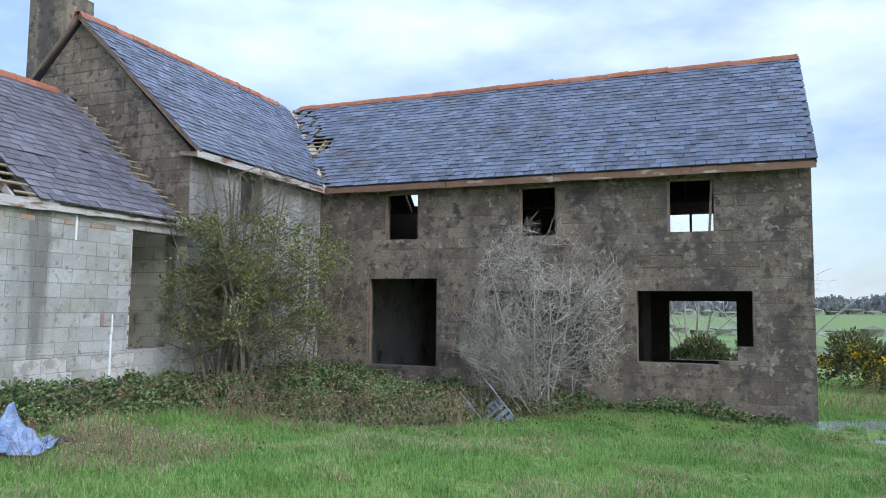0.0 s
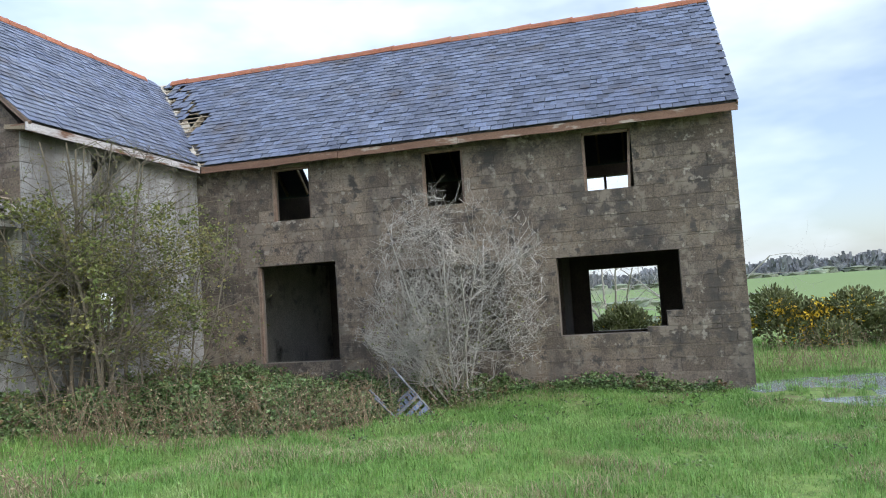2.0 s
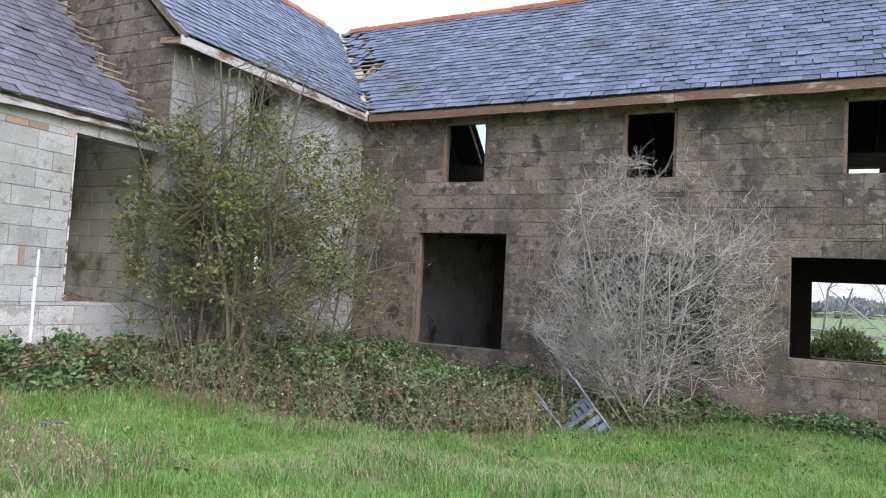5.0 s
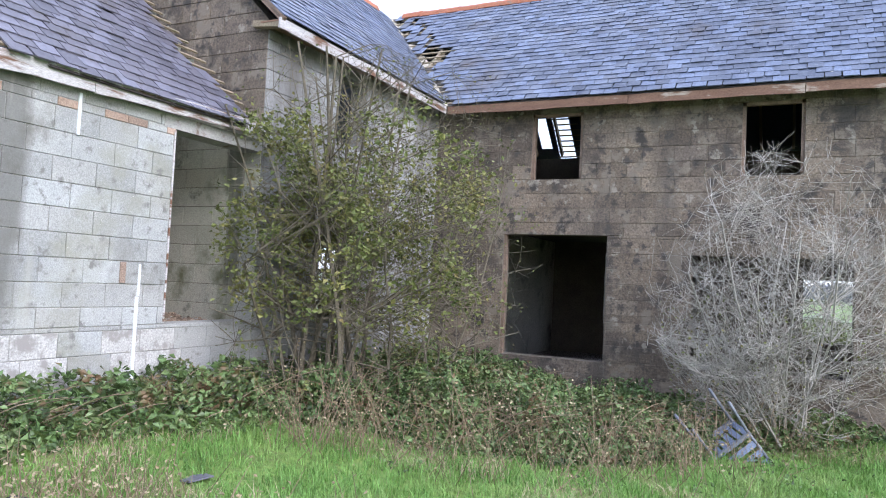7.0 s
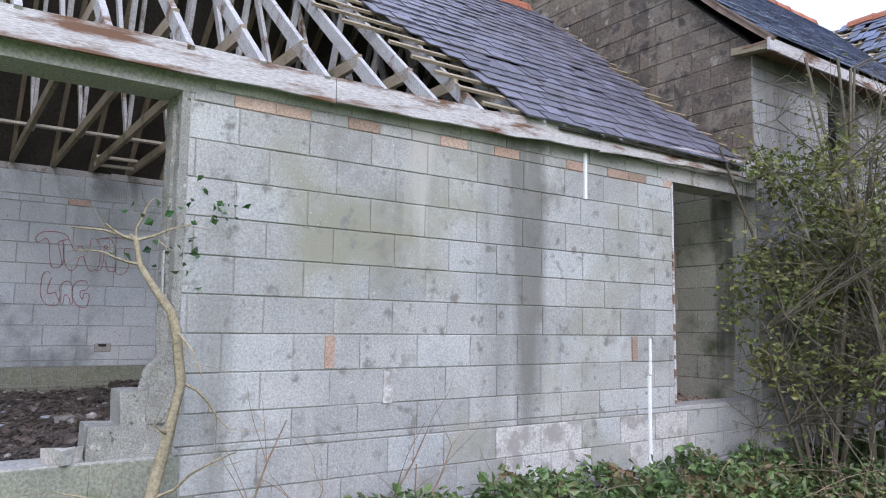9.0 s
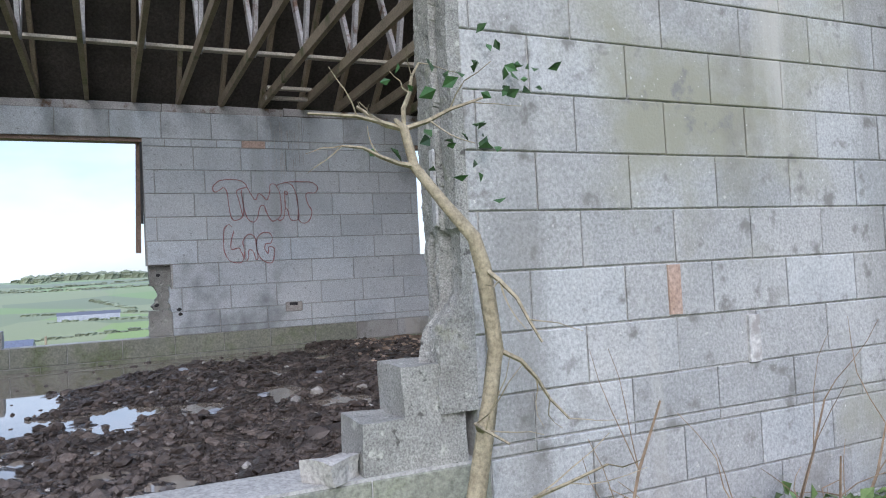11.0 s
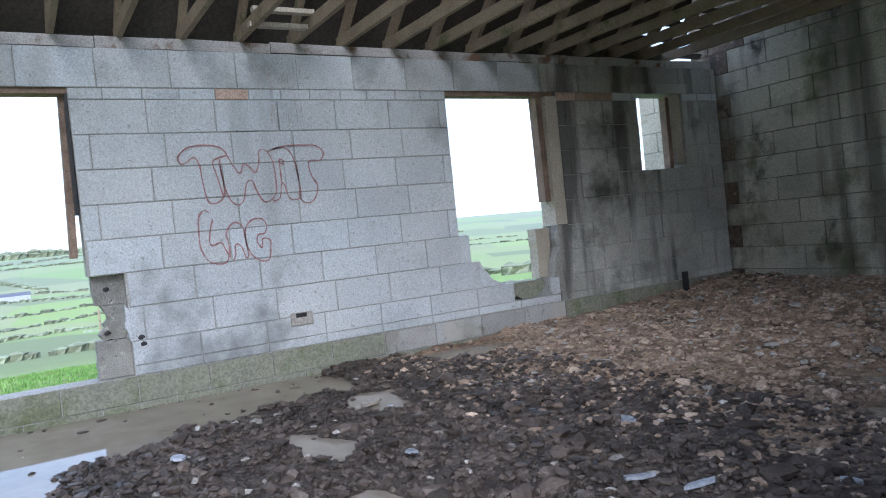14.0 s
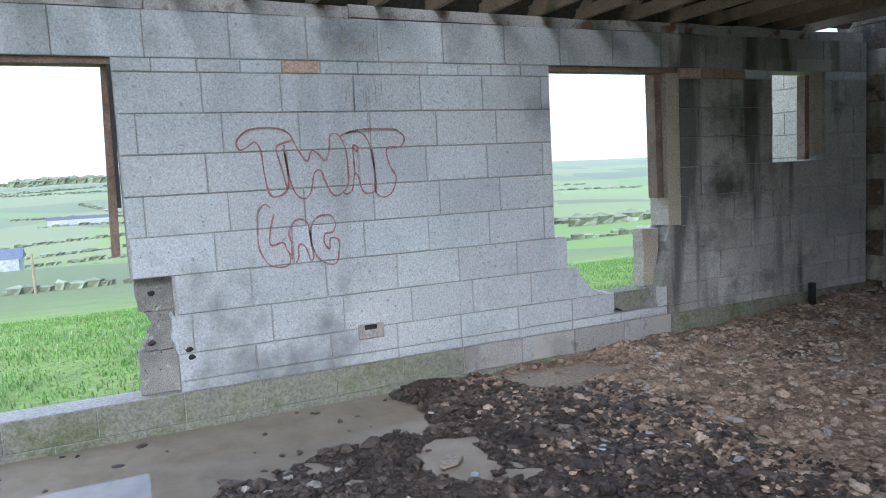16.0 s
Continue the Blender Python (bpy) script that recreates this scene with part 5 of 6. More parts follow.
def ivy():
    t = thing("ivy_trunk", "gnarled bare ivy trunk climbing the broken wall jamb", "ivy", at=(0, 0, 0))
    V, F = [], []
    main = [Vector(p) for p in ((-8.3, 5.37, 0.2), (-8.31, 5.39, 0.8), (-8.31, 5.46, 1.1), (-8.29, 5.5, 1.35), (-8.27, 5.46, 1.6), (-8.26, 5.43, 1.69), (-8.31, 5.36, 1.8), (-8.38, 5.3, 1.92), (-8.4, 5.28, 2.04), (-8.4, 5.25, 2.07))]
    tube_data(V, F, main, [0.036, 0.032, 0.028, 0.025, 0.026, 0.022, 0.018, 0.016, 0.015, 0.005], 9)
    from_lists("trunk", V, F, "ivybark", t, "", True)
    tips = []
    keep = lambda q: q.x > -8.47
    for p, d, L in ((main[8], (0.1, -0.6, 0.35), 0.3), (main[8], (0.2, 0.7, 0.4), 0.34), (main[7], (0.3, -0.8, 0.0), 0.25), (main[8], (0.1, -0.8, 0.1), 0.22), (main[4], (0.4, 0.4, -0.4), 0.3),
                    (main[3], (0.5, 0.7, -0.3), 0.35), (main[2], (0.6, -0.7, 0.3), 0.4), (main[1], (0.6, 0.6, 0.5), 0.5), (main[1], (0.5, -0.9, 0.4), 0.45), (main[8], (0.1, 0.2, 0.6), 0.25)):
        V, F = [], []
        grow(V, F, p, Vector(d).normalized(), L, 0.009, 1, tips, 0.7, 3, 0.0, keep, 4, 0.35)
        if V:
            from_lists("twig", V, F, "ivybark", t)
    VL, FL = [], []
    leaf_cloud([Vector((-8.42, y, z)) for y, z in ((5.68, 2.28), (5.74, 2.24), (5.62, 2.31), (5.55, 1.95), (5.57, 2.05), (5.78, 2.26), (5.45, 2.0), (5.66, 2.2))], 0.045, 0.035, 4, VL, FL, keep)
    leaf_cloud([Vector((-8.36, 5.2 + 0.4 * rng.random(), 1.9 + 0.3 * rng.random())) for _ in range(8)], 0.05, 0.05, 2, VL, FL, keep)
    from_lists("leaves", VL, FL, "ivyleaf", t, "few green ivy leaves")
    return t


ivy()


def stalks_by_wall():
    V, F, tips = [], [], []
    t = thing("dry_saplings", "thin dry brown saplings before the annex wall", "sapling", at=(0, 0, 0))
    for y, h, ly in ((6.5, 0.9, 0.3), (6.65, 0.75, 0.55), (6.3, 0.55, -0.3), (5.9, 0.6, 0.4), (7.3, 0.5, 0.2), (6.95, 0.6, -0.35), (5.75, 0.9, 0.2)):
        V, F = [], []
        grow(V, F, Vector((-8.15, y, 0.3)), Vector((0.02, ly, 1)).normalized(), h, 0.009, 1, tips, 0.6, 4, 0.0, lambda q: q.x > -8.46, 4, 0.22)
        from_lists("stem", V, F, "deadstem", t)


stalks_by_wall()


def strip(name, a, b, w, material, label, category, depth=0.02):
    bm = bmesh.new()
    add_beam(bm, a, b, w, depth, (1, 0, 0))
    bmesh.ops.bevel(bm, geom=list(bm.edges), offset=0.003, segments=1, affect="EDGES")
    return tagged(link_mesh(name, bm, material), label, category)


strip("white_trunking", (AX + 0.012, 8.53, 2.62), (AX + 0.012, 8.53, 2.98), 0.028, "plastic", "short white plastic trunking on the block wall", "trunking")
strip("white_trunking", (AX + 0.012, 9.262, 1.27), (AX + 0.012, 9.262, 1.56), 0.022, "plastic", "white plastic trunking on the block wall", "trunking")
strip("white_trunking", (AX + 0.012, 9.25, 0.3), (AX + 0.012, 9.25, 1.262), 0.03, "plastic", "long white plastic trunking on the block wall", "trunking")
strip("door_edge", (AX + 0.004, 9.585, 1.01), (AX + 0.004, 9.585, 2.88), 0.02, "paint", "pale mortar strip on the doorway edge", "edge strip")


# ---- window frames ----
def house_frame(o, name, label, missing=(), mullion=None, lean=0.0):
    x0, x1, z0, z1 = o
    t = thing(name, label, "window frame", "house window frames")
    def piece(n, a, b, w=0.045, d=0.07):
        bm = bmesh.new()
        add_beam(bm, a, b, w, d, (0, 1, 0))
        part(n, bm, "frame", t)
    y = FY + 0.07
    e = 0.022
    if "l" not in missing:
        piece("jamb", (x0 + e, y, z0), (x0 + e, y, z1))
    if "r" not in missing:
        piece("jamb", (x1 - e - lean, y, z0), (x1 - e, y, z1))
    if "t" not in missing:
        piece("head", (x0, y, z1 - e), (x1, y, z1 - e - lean * 0.2))
    if "b" not in missing:
        piece("sill", (x0, y, z0 + e), (x1, y, z0 + e))
    if mullion:
        piece("mullion", (mullion, y + 5.0, z0 + 0.2), (mullion, y + 5.0, z1))


house_frame(W1, "window_frame", "narrow brown timber window frame without glass", "b")
house_frame(W2, "window_frame", "narrow brown timber window frame without glass", "b")
house_frame(W3, "window_frame", "broken brown timber window frame leaning loose", "b", lean=0.06)
house_frame(G1, "window_frame", "remains of a brown timber frame in the large opening", "rtb")
strip("loose_bar", (-0.12, FY + 0.1, 3.2), (-0.06, FY + 0.09, 4.15), 0.03, "frame", "loose leaning timber bar in the upper window", "timber bar", 0.03)
bm = bmesh.new()
add_beam(bm, (-0.69, BY - 0.12, 3.5), (-0.69, BY - 0.12, 4.2), 0.06, 0.06)
tagged(link_mesh("mullion", bm, "frame"), "upright bar in the rear upper window", "window bar")


def annex_frame():
    def bar(t, name, a, b, w, d, m, label):
        bm = bmesh.new()
        add_beam(bm, a, b, w, d, (1, 0, 0))
        part(name, bm, m, t, label)
    x = IX - 0.08
    t = thing("window_frame", "rotten timber remains round the wide annex window", "window frame", "annex window frames")
    bar(t, "jamb", (x - 0.06, 4.70, 1.93), (x - 0.06, 4.735, 3.0), 0.045, 0.09, "frame", "rotten brown timber jamb")
    bar(t, "batten", (x + 0.02, 4.74, 2.2), (x + 0.02, 4.752, 3.0), 0.02, 0.07, "black", "thin black strip at the window edge")
    bar(t, "head", (x, 2.2, 2.985), (x, 4.76, 2.985), 0.04, 0.12, "frame", "dark timber head")
    t = thing("window_frame", "brown timber window frame with a pale reveal", "window frame", "annex window frames")
    bar(t, "jamb", (x, 8.51, 2.03), (x, 8.5, 2.96), 0.06, 0.1, "frame", "brown timber jamb")
    bar(t, "reveal", (x - 0.01, 8.61, 1.815), (x - 0.01, 8.61, 2.96), 0.125, 0.2, "pale", "pale block reveal")
    bar(t, "head", (x, 7.52, 2.985), (x, 8.66, 2.985), 0.04, 0.12, "frame", "brown timber head")
    t = thing("window_frame", "broken timber post in the small annex window", "window frame", "annex window frames")
    bar(t, "jamb", (x - 0.02, 10.16, 2.26), (x - 0.02, 10.16, 2.97), 0.05, 0.08, "frame", "brown timber post")
    bar(t, "reveal", (x - 0.02, 10.28, 2.3), (x - 0.02, 10.28, 2.99), 0.13, 0.14, "pale", "pale block reveal")
    bm = bmesh.new()
    add_box(bm, (IX - 0.02, 9.6, 2.992), (IX + 0.01, 10.42, 3.09))
    bmesh.ops.bevel(bm, geom=list(bm.edges), offset=0.004, segments=1, affect="EDGES")
    tagged(link_mesh("lintel", bm, "damp"), "concrete lintel over the small window", "lintel")


annex_frame()


def rough_lump(name, x, y, z, sx, sy, sz, material, label, category, rz=0.0, cuts=2, amp=0.04, parent=None):
    """A broken block: a bevelled, roughened box resting on z."""
    bm = bmesh.new()
    add_box(bm, (-sx / 2, -sy / 2, 0), (sx / 2, sy / 2, sz))
    bmesh.ops.subdivide_edges(bm, edges=list(bm.edges), cuts=cuts, use_grid_fill=True)
    for v in bm.verts:
        w = v.co + Vector((x, y, z))
        s = noise.noise(w * 9) * amp
        v.co += Vector((noise.noise(w * 7 + Vector((5, 0, 0))), noise.noise(w * 7 + Vector((0, 5, 0))), noise.noise(w * 11) * 0.8 if v.co.z > sz * 0.6 else 0)) * amp
        if v.co.z < 0.001:
            v.co.z = 0.0
    ob = link_mesh(name, bm, material)
    ob.matrix_basis = pose(x, y, z, 0, 0, rz)
    return tagged(ob, label, category)


# broken stub of the wall at the wide opening
rough_lump("broken_block", AX - 0.128, 5.315, 0.965, 0.235, 0.36, 0.165, "rough", "mossy concrete block stub at the opening", "block", 0, 5, 0.007)
rough_lump("broken_block", AX - 0.128, 5.385, 1.128, 0.235, 0.22, 0.165, "rough", "broken concrete block on the wall stub", "block", 0, 5, 0.009)
rough_lump("loose_stone", AX - 0.06, 5.05, 0.966, 0.12, 0.14, 0.07, "rubble", "loose pale stone on the sill", "stone", 30, 2, 0.03)


def broken_jamb():
    """Ragged end of the block wall: a hollow block split open below a whole one, with a crack between the two skins."""
    x0, x1, yb = AX + 0.002, AX - 0.256, 5.537
    prof = [(x0, yb)] + [(x0, yb - 0.055 * k / 5) for k in range(1, 6)] + [(x0 + (x1 - x0) * k / 34, yb - 0.055) for k in range(1, 35)] + [(x1, yb - 0.055 * k / 5) for k in range(4, -1, -1)]
    zs = [1.13 + (2.885 - 1.13) * k / 150 for k in range(151)]
    V, F = [], []
    n = len(prof)
    for z in zs:
        split = smooth(1.735, 1.715, z) * smooth(1.40, 1.5, z)
        torn = smooth(1.74, 1.72, z)
        for i, (x, y) in enumerate(prof):
            s = (x0 - x) / (x0 - x1)
            q = Vector((x * 3, y * 3, z * 2.2))
            s += 0.05 * noise.noise((z * 9, s * 4, 3.0)) + 0.025 * noise.noise((z * 30, s * 9, 5.0))
            d = 0.012 * noise.noise(q * 1.5) + 0.011 * noise.noise(q * 5) + 0.008 * noise.noise(q * 14) + 0.006 * noise.noise(q * 33)
            hollow = split * (smooth(0.30, 0.36, s) * smooth(0.56, 0.5, s) + smooth(0.68, 0.72, s) * smooth(0.84, 0.8, s))
            crack = smooth(0.36, 0.39, s) * smooth(0.45, 0.42, s) * smooth(1.7, 1.72, z)
            if y < yb - 0.001:
                face = 1.0 if 5 <= i <= n - 6 else 0.35
                y += face * (d * (0.45 + 0.3 * torn) + 0.045 * hollow + 0.04 * crack + 0.018 * torn * smooth(0.5, 0.2, s) + 0.012 * (1 - smooth(0.4, 0.44, s)))
                y = min(y, yb - 0.006) - face * 0.11 * smooth(1.58, 1.32, z + 0.05 * noise.noise((s * 3, z * 8, 1.0))) * smooth(0.75, 0.4, s)
                x += (0.35 * d if 0 < i < n - 1 else 0.0) * (1 if i < 6 or i > n - 7 else 0.0)
            V.append((x, y, z + 0.004 * noise.noise(q * 9)))
    for j in range(len(zs) - 1):
        for i in range(n - 1):
            F.append((j * n + i, j * n + i + 1, (j + 1) * n + i + 1, (j + 1) * n + i))
    F.append(tuple((len(zs) - 1) * n + i for i in range(n)))
    tagged(from_lists("broken_jamb", V, F, "rough"), "ragged broken end of the block wall with split hollow blocks", "wall edge", kind="structure")
    bm = bmesh.new()
    add_beam(bm, (AX - 0.125, 5.474, 1.75), (AX - 0.13, 5.472, 2.02), 0.035, 0.01, (0, 1, 0))
    bmesh.ops.bevel(bm, geom=list(bm.edges), offset=0.003, segments=1, affect="EDGES")
    tagged(link_mesh("jamb_slat", bm, "greywood"), "short pale timber slat fixed to the broken jamb", "slat")


broken_jamb()


# broken edges at the window openings of the far wall
def torn_block(outline, material, label, front=0.004, back=-0.205, amp=0.006):
    """A remnant of the far wall with a ragged outline in (y, z), through the wall's thickness."""
    bm = bmesh.new()
    pts = []
    for i, p in enumerate(outline):
        q = outline[(i + 1) % len(outline)]
        m = max(1, int(math.hypot(q[0] - p[0], q[1] - p[1]) / 0.022))
        for k in range(m):
            y, z = p[0] + (q[0] - p[0]) * k / m, p[1] + (q[1] - p[1]) * k / m
            e = amp if k else amp * 0.4
            pts.append((y + e * noise.noise((y * 31, z * 31, 1.0)), z + e * noise.noise((y * 31, z * 31, 7.0))))
    rings = [[bm.verts.new((IX + x, y + 1.6 * amp * noise.noise((x * 30, y * 20, z * 20)) * (x < front), z)) for y, z in pts] for x in (front, front * 0.5 + back * 0.5, back)]
    bm.faces.new(rings[0])
    bm.faces.new(rings[2][::-1])
    n = len(pts)
    for a, b in zip(rings, rings[1:]):
        for i in range(n):
            bm.faces.new((a[i], b[i], b[(i + 1) % n], a[(i + 1) % n]))
    bmesh.ops.recalc_face_normals(bm, faces=bm.faces)
    return tagged(link_mesh("wall_fragment", bm, material), label, "block fragment")


torn_block([(7.52, 1.582), (7.612, 1.582), (7.612, 1.8), (7.58, 1.812), (7.52, 1.806)], "inside", "broken grey block corner beside the window")
torn_block([(7.6, 1.36), (7.955, 1.36), (7.87, 1.385), (7.8, 1.42), (7.77, 1.47), (7.71, 1.53), (7.7, 1.572), (7.62, 1.578), (7.6, 1.57)], "inside", "sloping broken block edge under the window")
torn_block([(7.7, 1.2), (8.02, 1.2), (8.06, 1.24), (8.14, 1.2), (8.3, 1.215), (8.38, 1.29), (8.36, 1.352), (7.95, 1.35), (7.7, 1.35)], "moss", "mossy broken block at the foot of the window", front=-0.03)
torn_block([(8.42, 1.2), (8.62, 1.2), (8.68, 1.36), (8.68, 1.81), (8.56, 1.81), (8.52, 1.7), (8.545, 1.62), (8.49, 1.5), (8.47, 1.38), (8.43, 1.3)], "damp", "damp block split open beside the window")
torn_block([(8.37, 1.36), (8.47, 1.36), (8.5, 1.52), (8.53, 1.64), (8.53, 1.795), (8.37, 1.795), (8.385, 1.6)], "pale", "pale outer block showing behind the split", front=-0.09)
# broken block ends at the wide window's foot, set back from the face
torn_block([(4.785, 1.612), (4.972, 1.612), (4.972, 1.8), (4.775, 1.8)], "rough", "recessed block end at the window jamb", front=-0.075)
torn_block([(4.815, 1.385), (4.972, 1.385), (4.972, 1.61), (4.82, 1.61), (4.852, 1.53), (4.83, 1.46), (4.8, 1.42)], "rough", "broken block end at the window jamb", front=-0.085, amp=0.014)
torn_block([(4.765, 1.138), (4.972, 1.138), (4.972, 1.38), (4.772, 1.38)], "rough", "recessed block end at the foot of the window jamb", front=-0.07)
torn_block([(4.94, 1.45), (4.968, 1.36), (5.0, 1.36), (5.012, 1.49), (4.985, 1.53), (4.955, 1.6), (4.95, 1.55)], "inside", "chipped edge of the grey block wall", front=0.002, amp=0.01)
# flat black lumps stand in for the shade inside holes in the blocks
for _y, _z in ((4.86, 1.71), (4.84, 1.43), (5.03, 1.38), (5.04, 1.335)):
    bm = bmesh.new()
    bmesh.ops.create_icosphere(bm, subdivisions=2, radius=0.016)
    for v in bm.verts:
        v.co = Vector((v.co.x * 0.25, v.co.y * 1.3, v.co.z)) * (1 + 0.4 * noise.noise(v.co * 60 + Vector((_z * 9, 0, 0))))
    ob = link_mesh("cable_hole", bm, "black")
    ob.location = (IX + (0.005 if _y > 4.95 else -0.072), _y, _z)
    tagged(ob, "black spot standing for the shade in a hole in the block", "hole")
for _yy, _zz, _w, _h in ((2.9, 1.134, 0.62, 0.22), (3.38, 1.134, 0.4, 0.15), (2.75, 1.354, 0.3, 0.2)):
    rough_lump("sill_block", IX - 0.11, _yy, _zz, 0.19, _w, _h, "annex", "loose grey block lying on the window sill", "block", 0, 3, 0.012)
strip("sill_post", (IX - 0.1, 3.5, 1.3), (IX - 0.1, 3.52, 1.55), 0.035, "timber", "short timber post on the sill", "post", 0.04)
strip("black_pipe", (IX + 0.08, 10.04, 0.94), (IX + 0.08, 10.04, 1.22), 0.045, "black", "black plastic pipe stub by the wall", "pipe", 0.045)


# ---- graffiti on the inner wall ----
def graffiti():
    t = thing("graffiti", "faded red spray-painted outline letters on the block wall", "graffiti", at=(0, 0, 0))
    strokes = {
        "letter_t": [(64, 49), (66, 37), (65, 25), (58, 21), (54, 24), (52, 37), (51, 48), (48, 53), (43, 50), (39, 49), (38, 54), (45, 60), (58, 61), (66, 59), (70, 54), (64, 52), (60, 49), (62, 40), (65, 25)],
        "letter_w": [(70, 54), (74, 46), (78, 41), (81, 47), (85, 45), (89, 41), (92, 48), (93, 56), (98, 56), (102, 48), (103, 35), (102, 25), (96, 20), (92, 21), (88, 29), (86, 35), (82, 34), (79, 23), (75, 19), (70, 22), (67, 30), (65, 43), (65, 51)],
        "letter_a": [(99, 55), (103, 57), (110, 58), (115, 55), (118, 48), (120, 34), (120, 22), (114, 20), (111, 23), (109, 31), (107, 32), (105, 23), (101, 20), (99, 22)],
        "letter_a_hole": [(107, 47), (109, 46), (110, 48), (107, 49), (107, 38), (107, 32)],
        "letter_t_end": [(103, 57), (113, 59), (132, 59), (138, 57), (141, 53), (138, 48), (129, 47), (130, 37), (134, 29), (131, 20), (125, 17), (120, 21), (120, 34), (119, 47)],
        "letter_l": [(54, 15), (51, 17), (47, 13), (46, 5), (46, -8), (50, -17), (55, -20), (62, -20), (64, -15), (62, -10), (60, -6), (53, -7), (53, 1), (56, 11)],
        "letter_a_low": [(65, -17), (65, -7), (64, 0), (68, 6), (72, 7), (76, 3), (77, -8), (78, -16), (76, -18), (74, -11), (71, -8), (69, -10), (69, -15), (67, -19)],
        "letter_g": [(93, 3), (90, 8), (83, 8), (78, 3), (77, -6), (80, -16), (86, -21), (92, -21), (94, -13), (94, -7), (89, -6), (88, -12), (85, -8), (86, -3), (91, -2), (93, 3)],
    }
    for name, pts in strokes.items():
        P = [Vector((IX + 0.013, 5.0 + cx * 0.01, 2.0 + cy * 0.01)) for cx, cy in pts]
        fine = []
        for i in range(len(P) - 1):
            a, b, c, d = P[max(i - 1, 0)], P[i], P[i + 1], P[min(i + 2, len(P) - 1)]
            for k in range(6):
                s = k / 6
                fine.append(0.5 * ((2 * b) + (c - a) * s + (2 * a - 5 * b + 4 * c - d) * s * s + (3 * b - a - 3 * c + d) * s ** 3))
        fine.append(P[-1])
        V, F = [], []
        for i, p in enumerate(fine):
            d = (fine[min(i + 1, len(fine) - 1)] - fine[max(i - 1, 0)]).normalized()
            s = Vector((0, -d.z, d.y)) * (0.005 + 0.003 * noise.noise(p * 20))
            V.extend([tuple(p + s), tuple(p - s)])
            if i:
                F.append((2 * i - 2, 2 * i - 1, 2 * i + 1, 2 * i))
        from_lists(name, V, F, "spray", t)


graffiti()


# ---- annex floor debris ----
BARE = ((-13.0, 4.5, 0.55, 0.75), (-12.4, 3.9, 0.5, 0.4), (-13.5, 5.4, 0.45, 0.6), (-11.2, 3.9, 0.4, 0.2), (-10.6, 4.5, 0.22, 0.15), (-9.75, 5.7, 0.22, 0.1), (-10.85, 5.42, 0.22, 0.1), (-11.8, 5.5, 0.3, 0.11),
        (-12.45, 6.1, 0.2, 0.1), (-13.3, 7.35, 0.2, 0.3), (-10.1, 5.6, 0.2, 0.1), (-12.9, 3.0, 0.7, 0.8))


def debris_height(x, y):
    """Height of the debris over the floor level; below -0.02 the screed or standing water shows."""
    bare = max(math.exp(-(((x - cx) / rx) ** 2 + ((y - cy) / ry) ** 2) ** 1.5) for cx, cy, rx, ry in BARE)
    m = 0.75 + 0.7 * noise.noise((x * 0.9, y * 0.9, 4.0)) + 0.7 * noise.noise((x * 2.7, y * 2.7, 9.0)) - 1.9 * bare
    m -= 0.55 * smooth(5.4, 3.6, y) + 2.6 * smooth(-12.75, -13.0, x + 0.2 * noise.noise((1.0, y * 1.7, 2.0))) * smooth(6.5, 5.6, y)
    h = -0.02 + 0.05 * max(-1.1, min(1.1, m))
    h += 0.03 * noise.noise((x * 4.2, y * 4.2, 6.0)) + 0.022 * noise.noise((x * 9, y * 9, 1.0)) + 0.015 * noise.noise((x * 19, y * 19, 2.0))
    return h + (0.1 * smooth(9.2, 10.8, y) + 0.05 * smooth(7.2, 9.0, y)) * smooth(-9.2, -10.4, x)


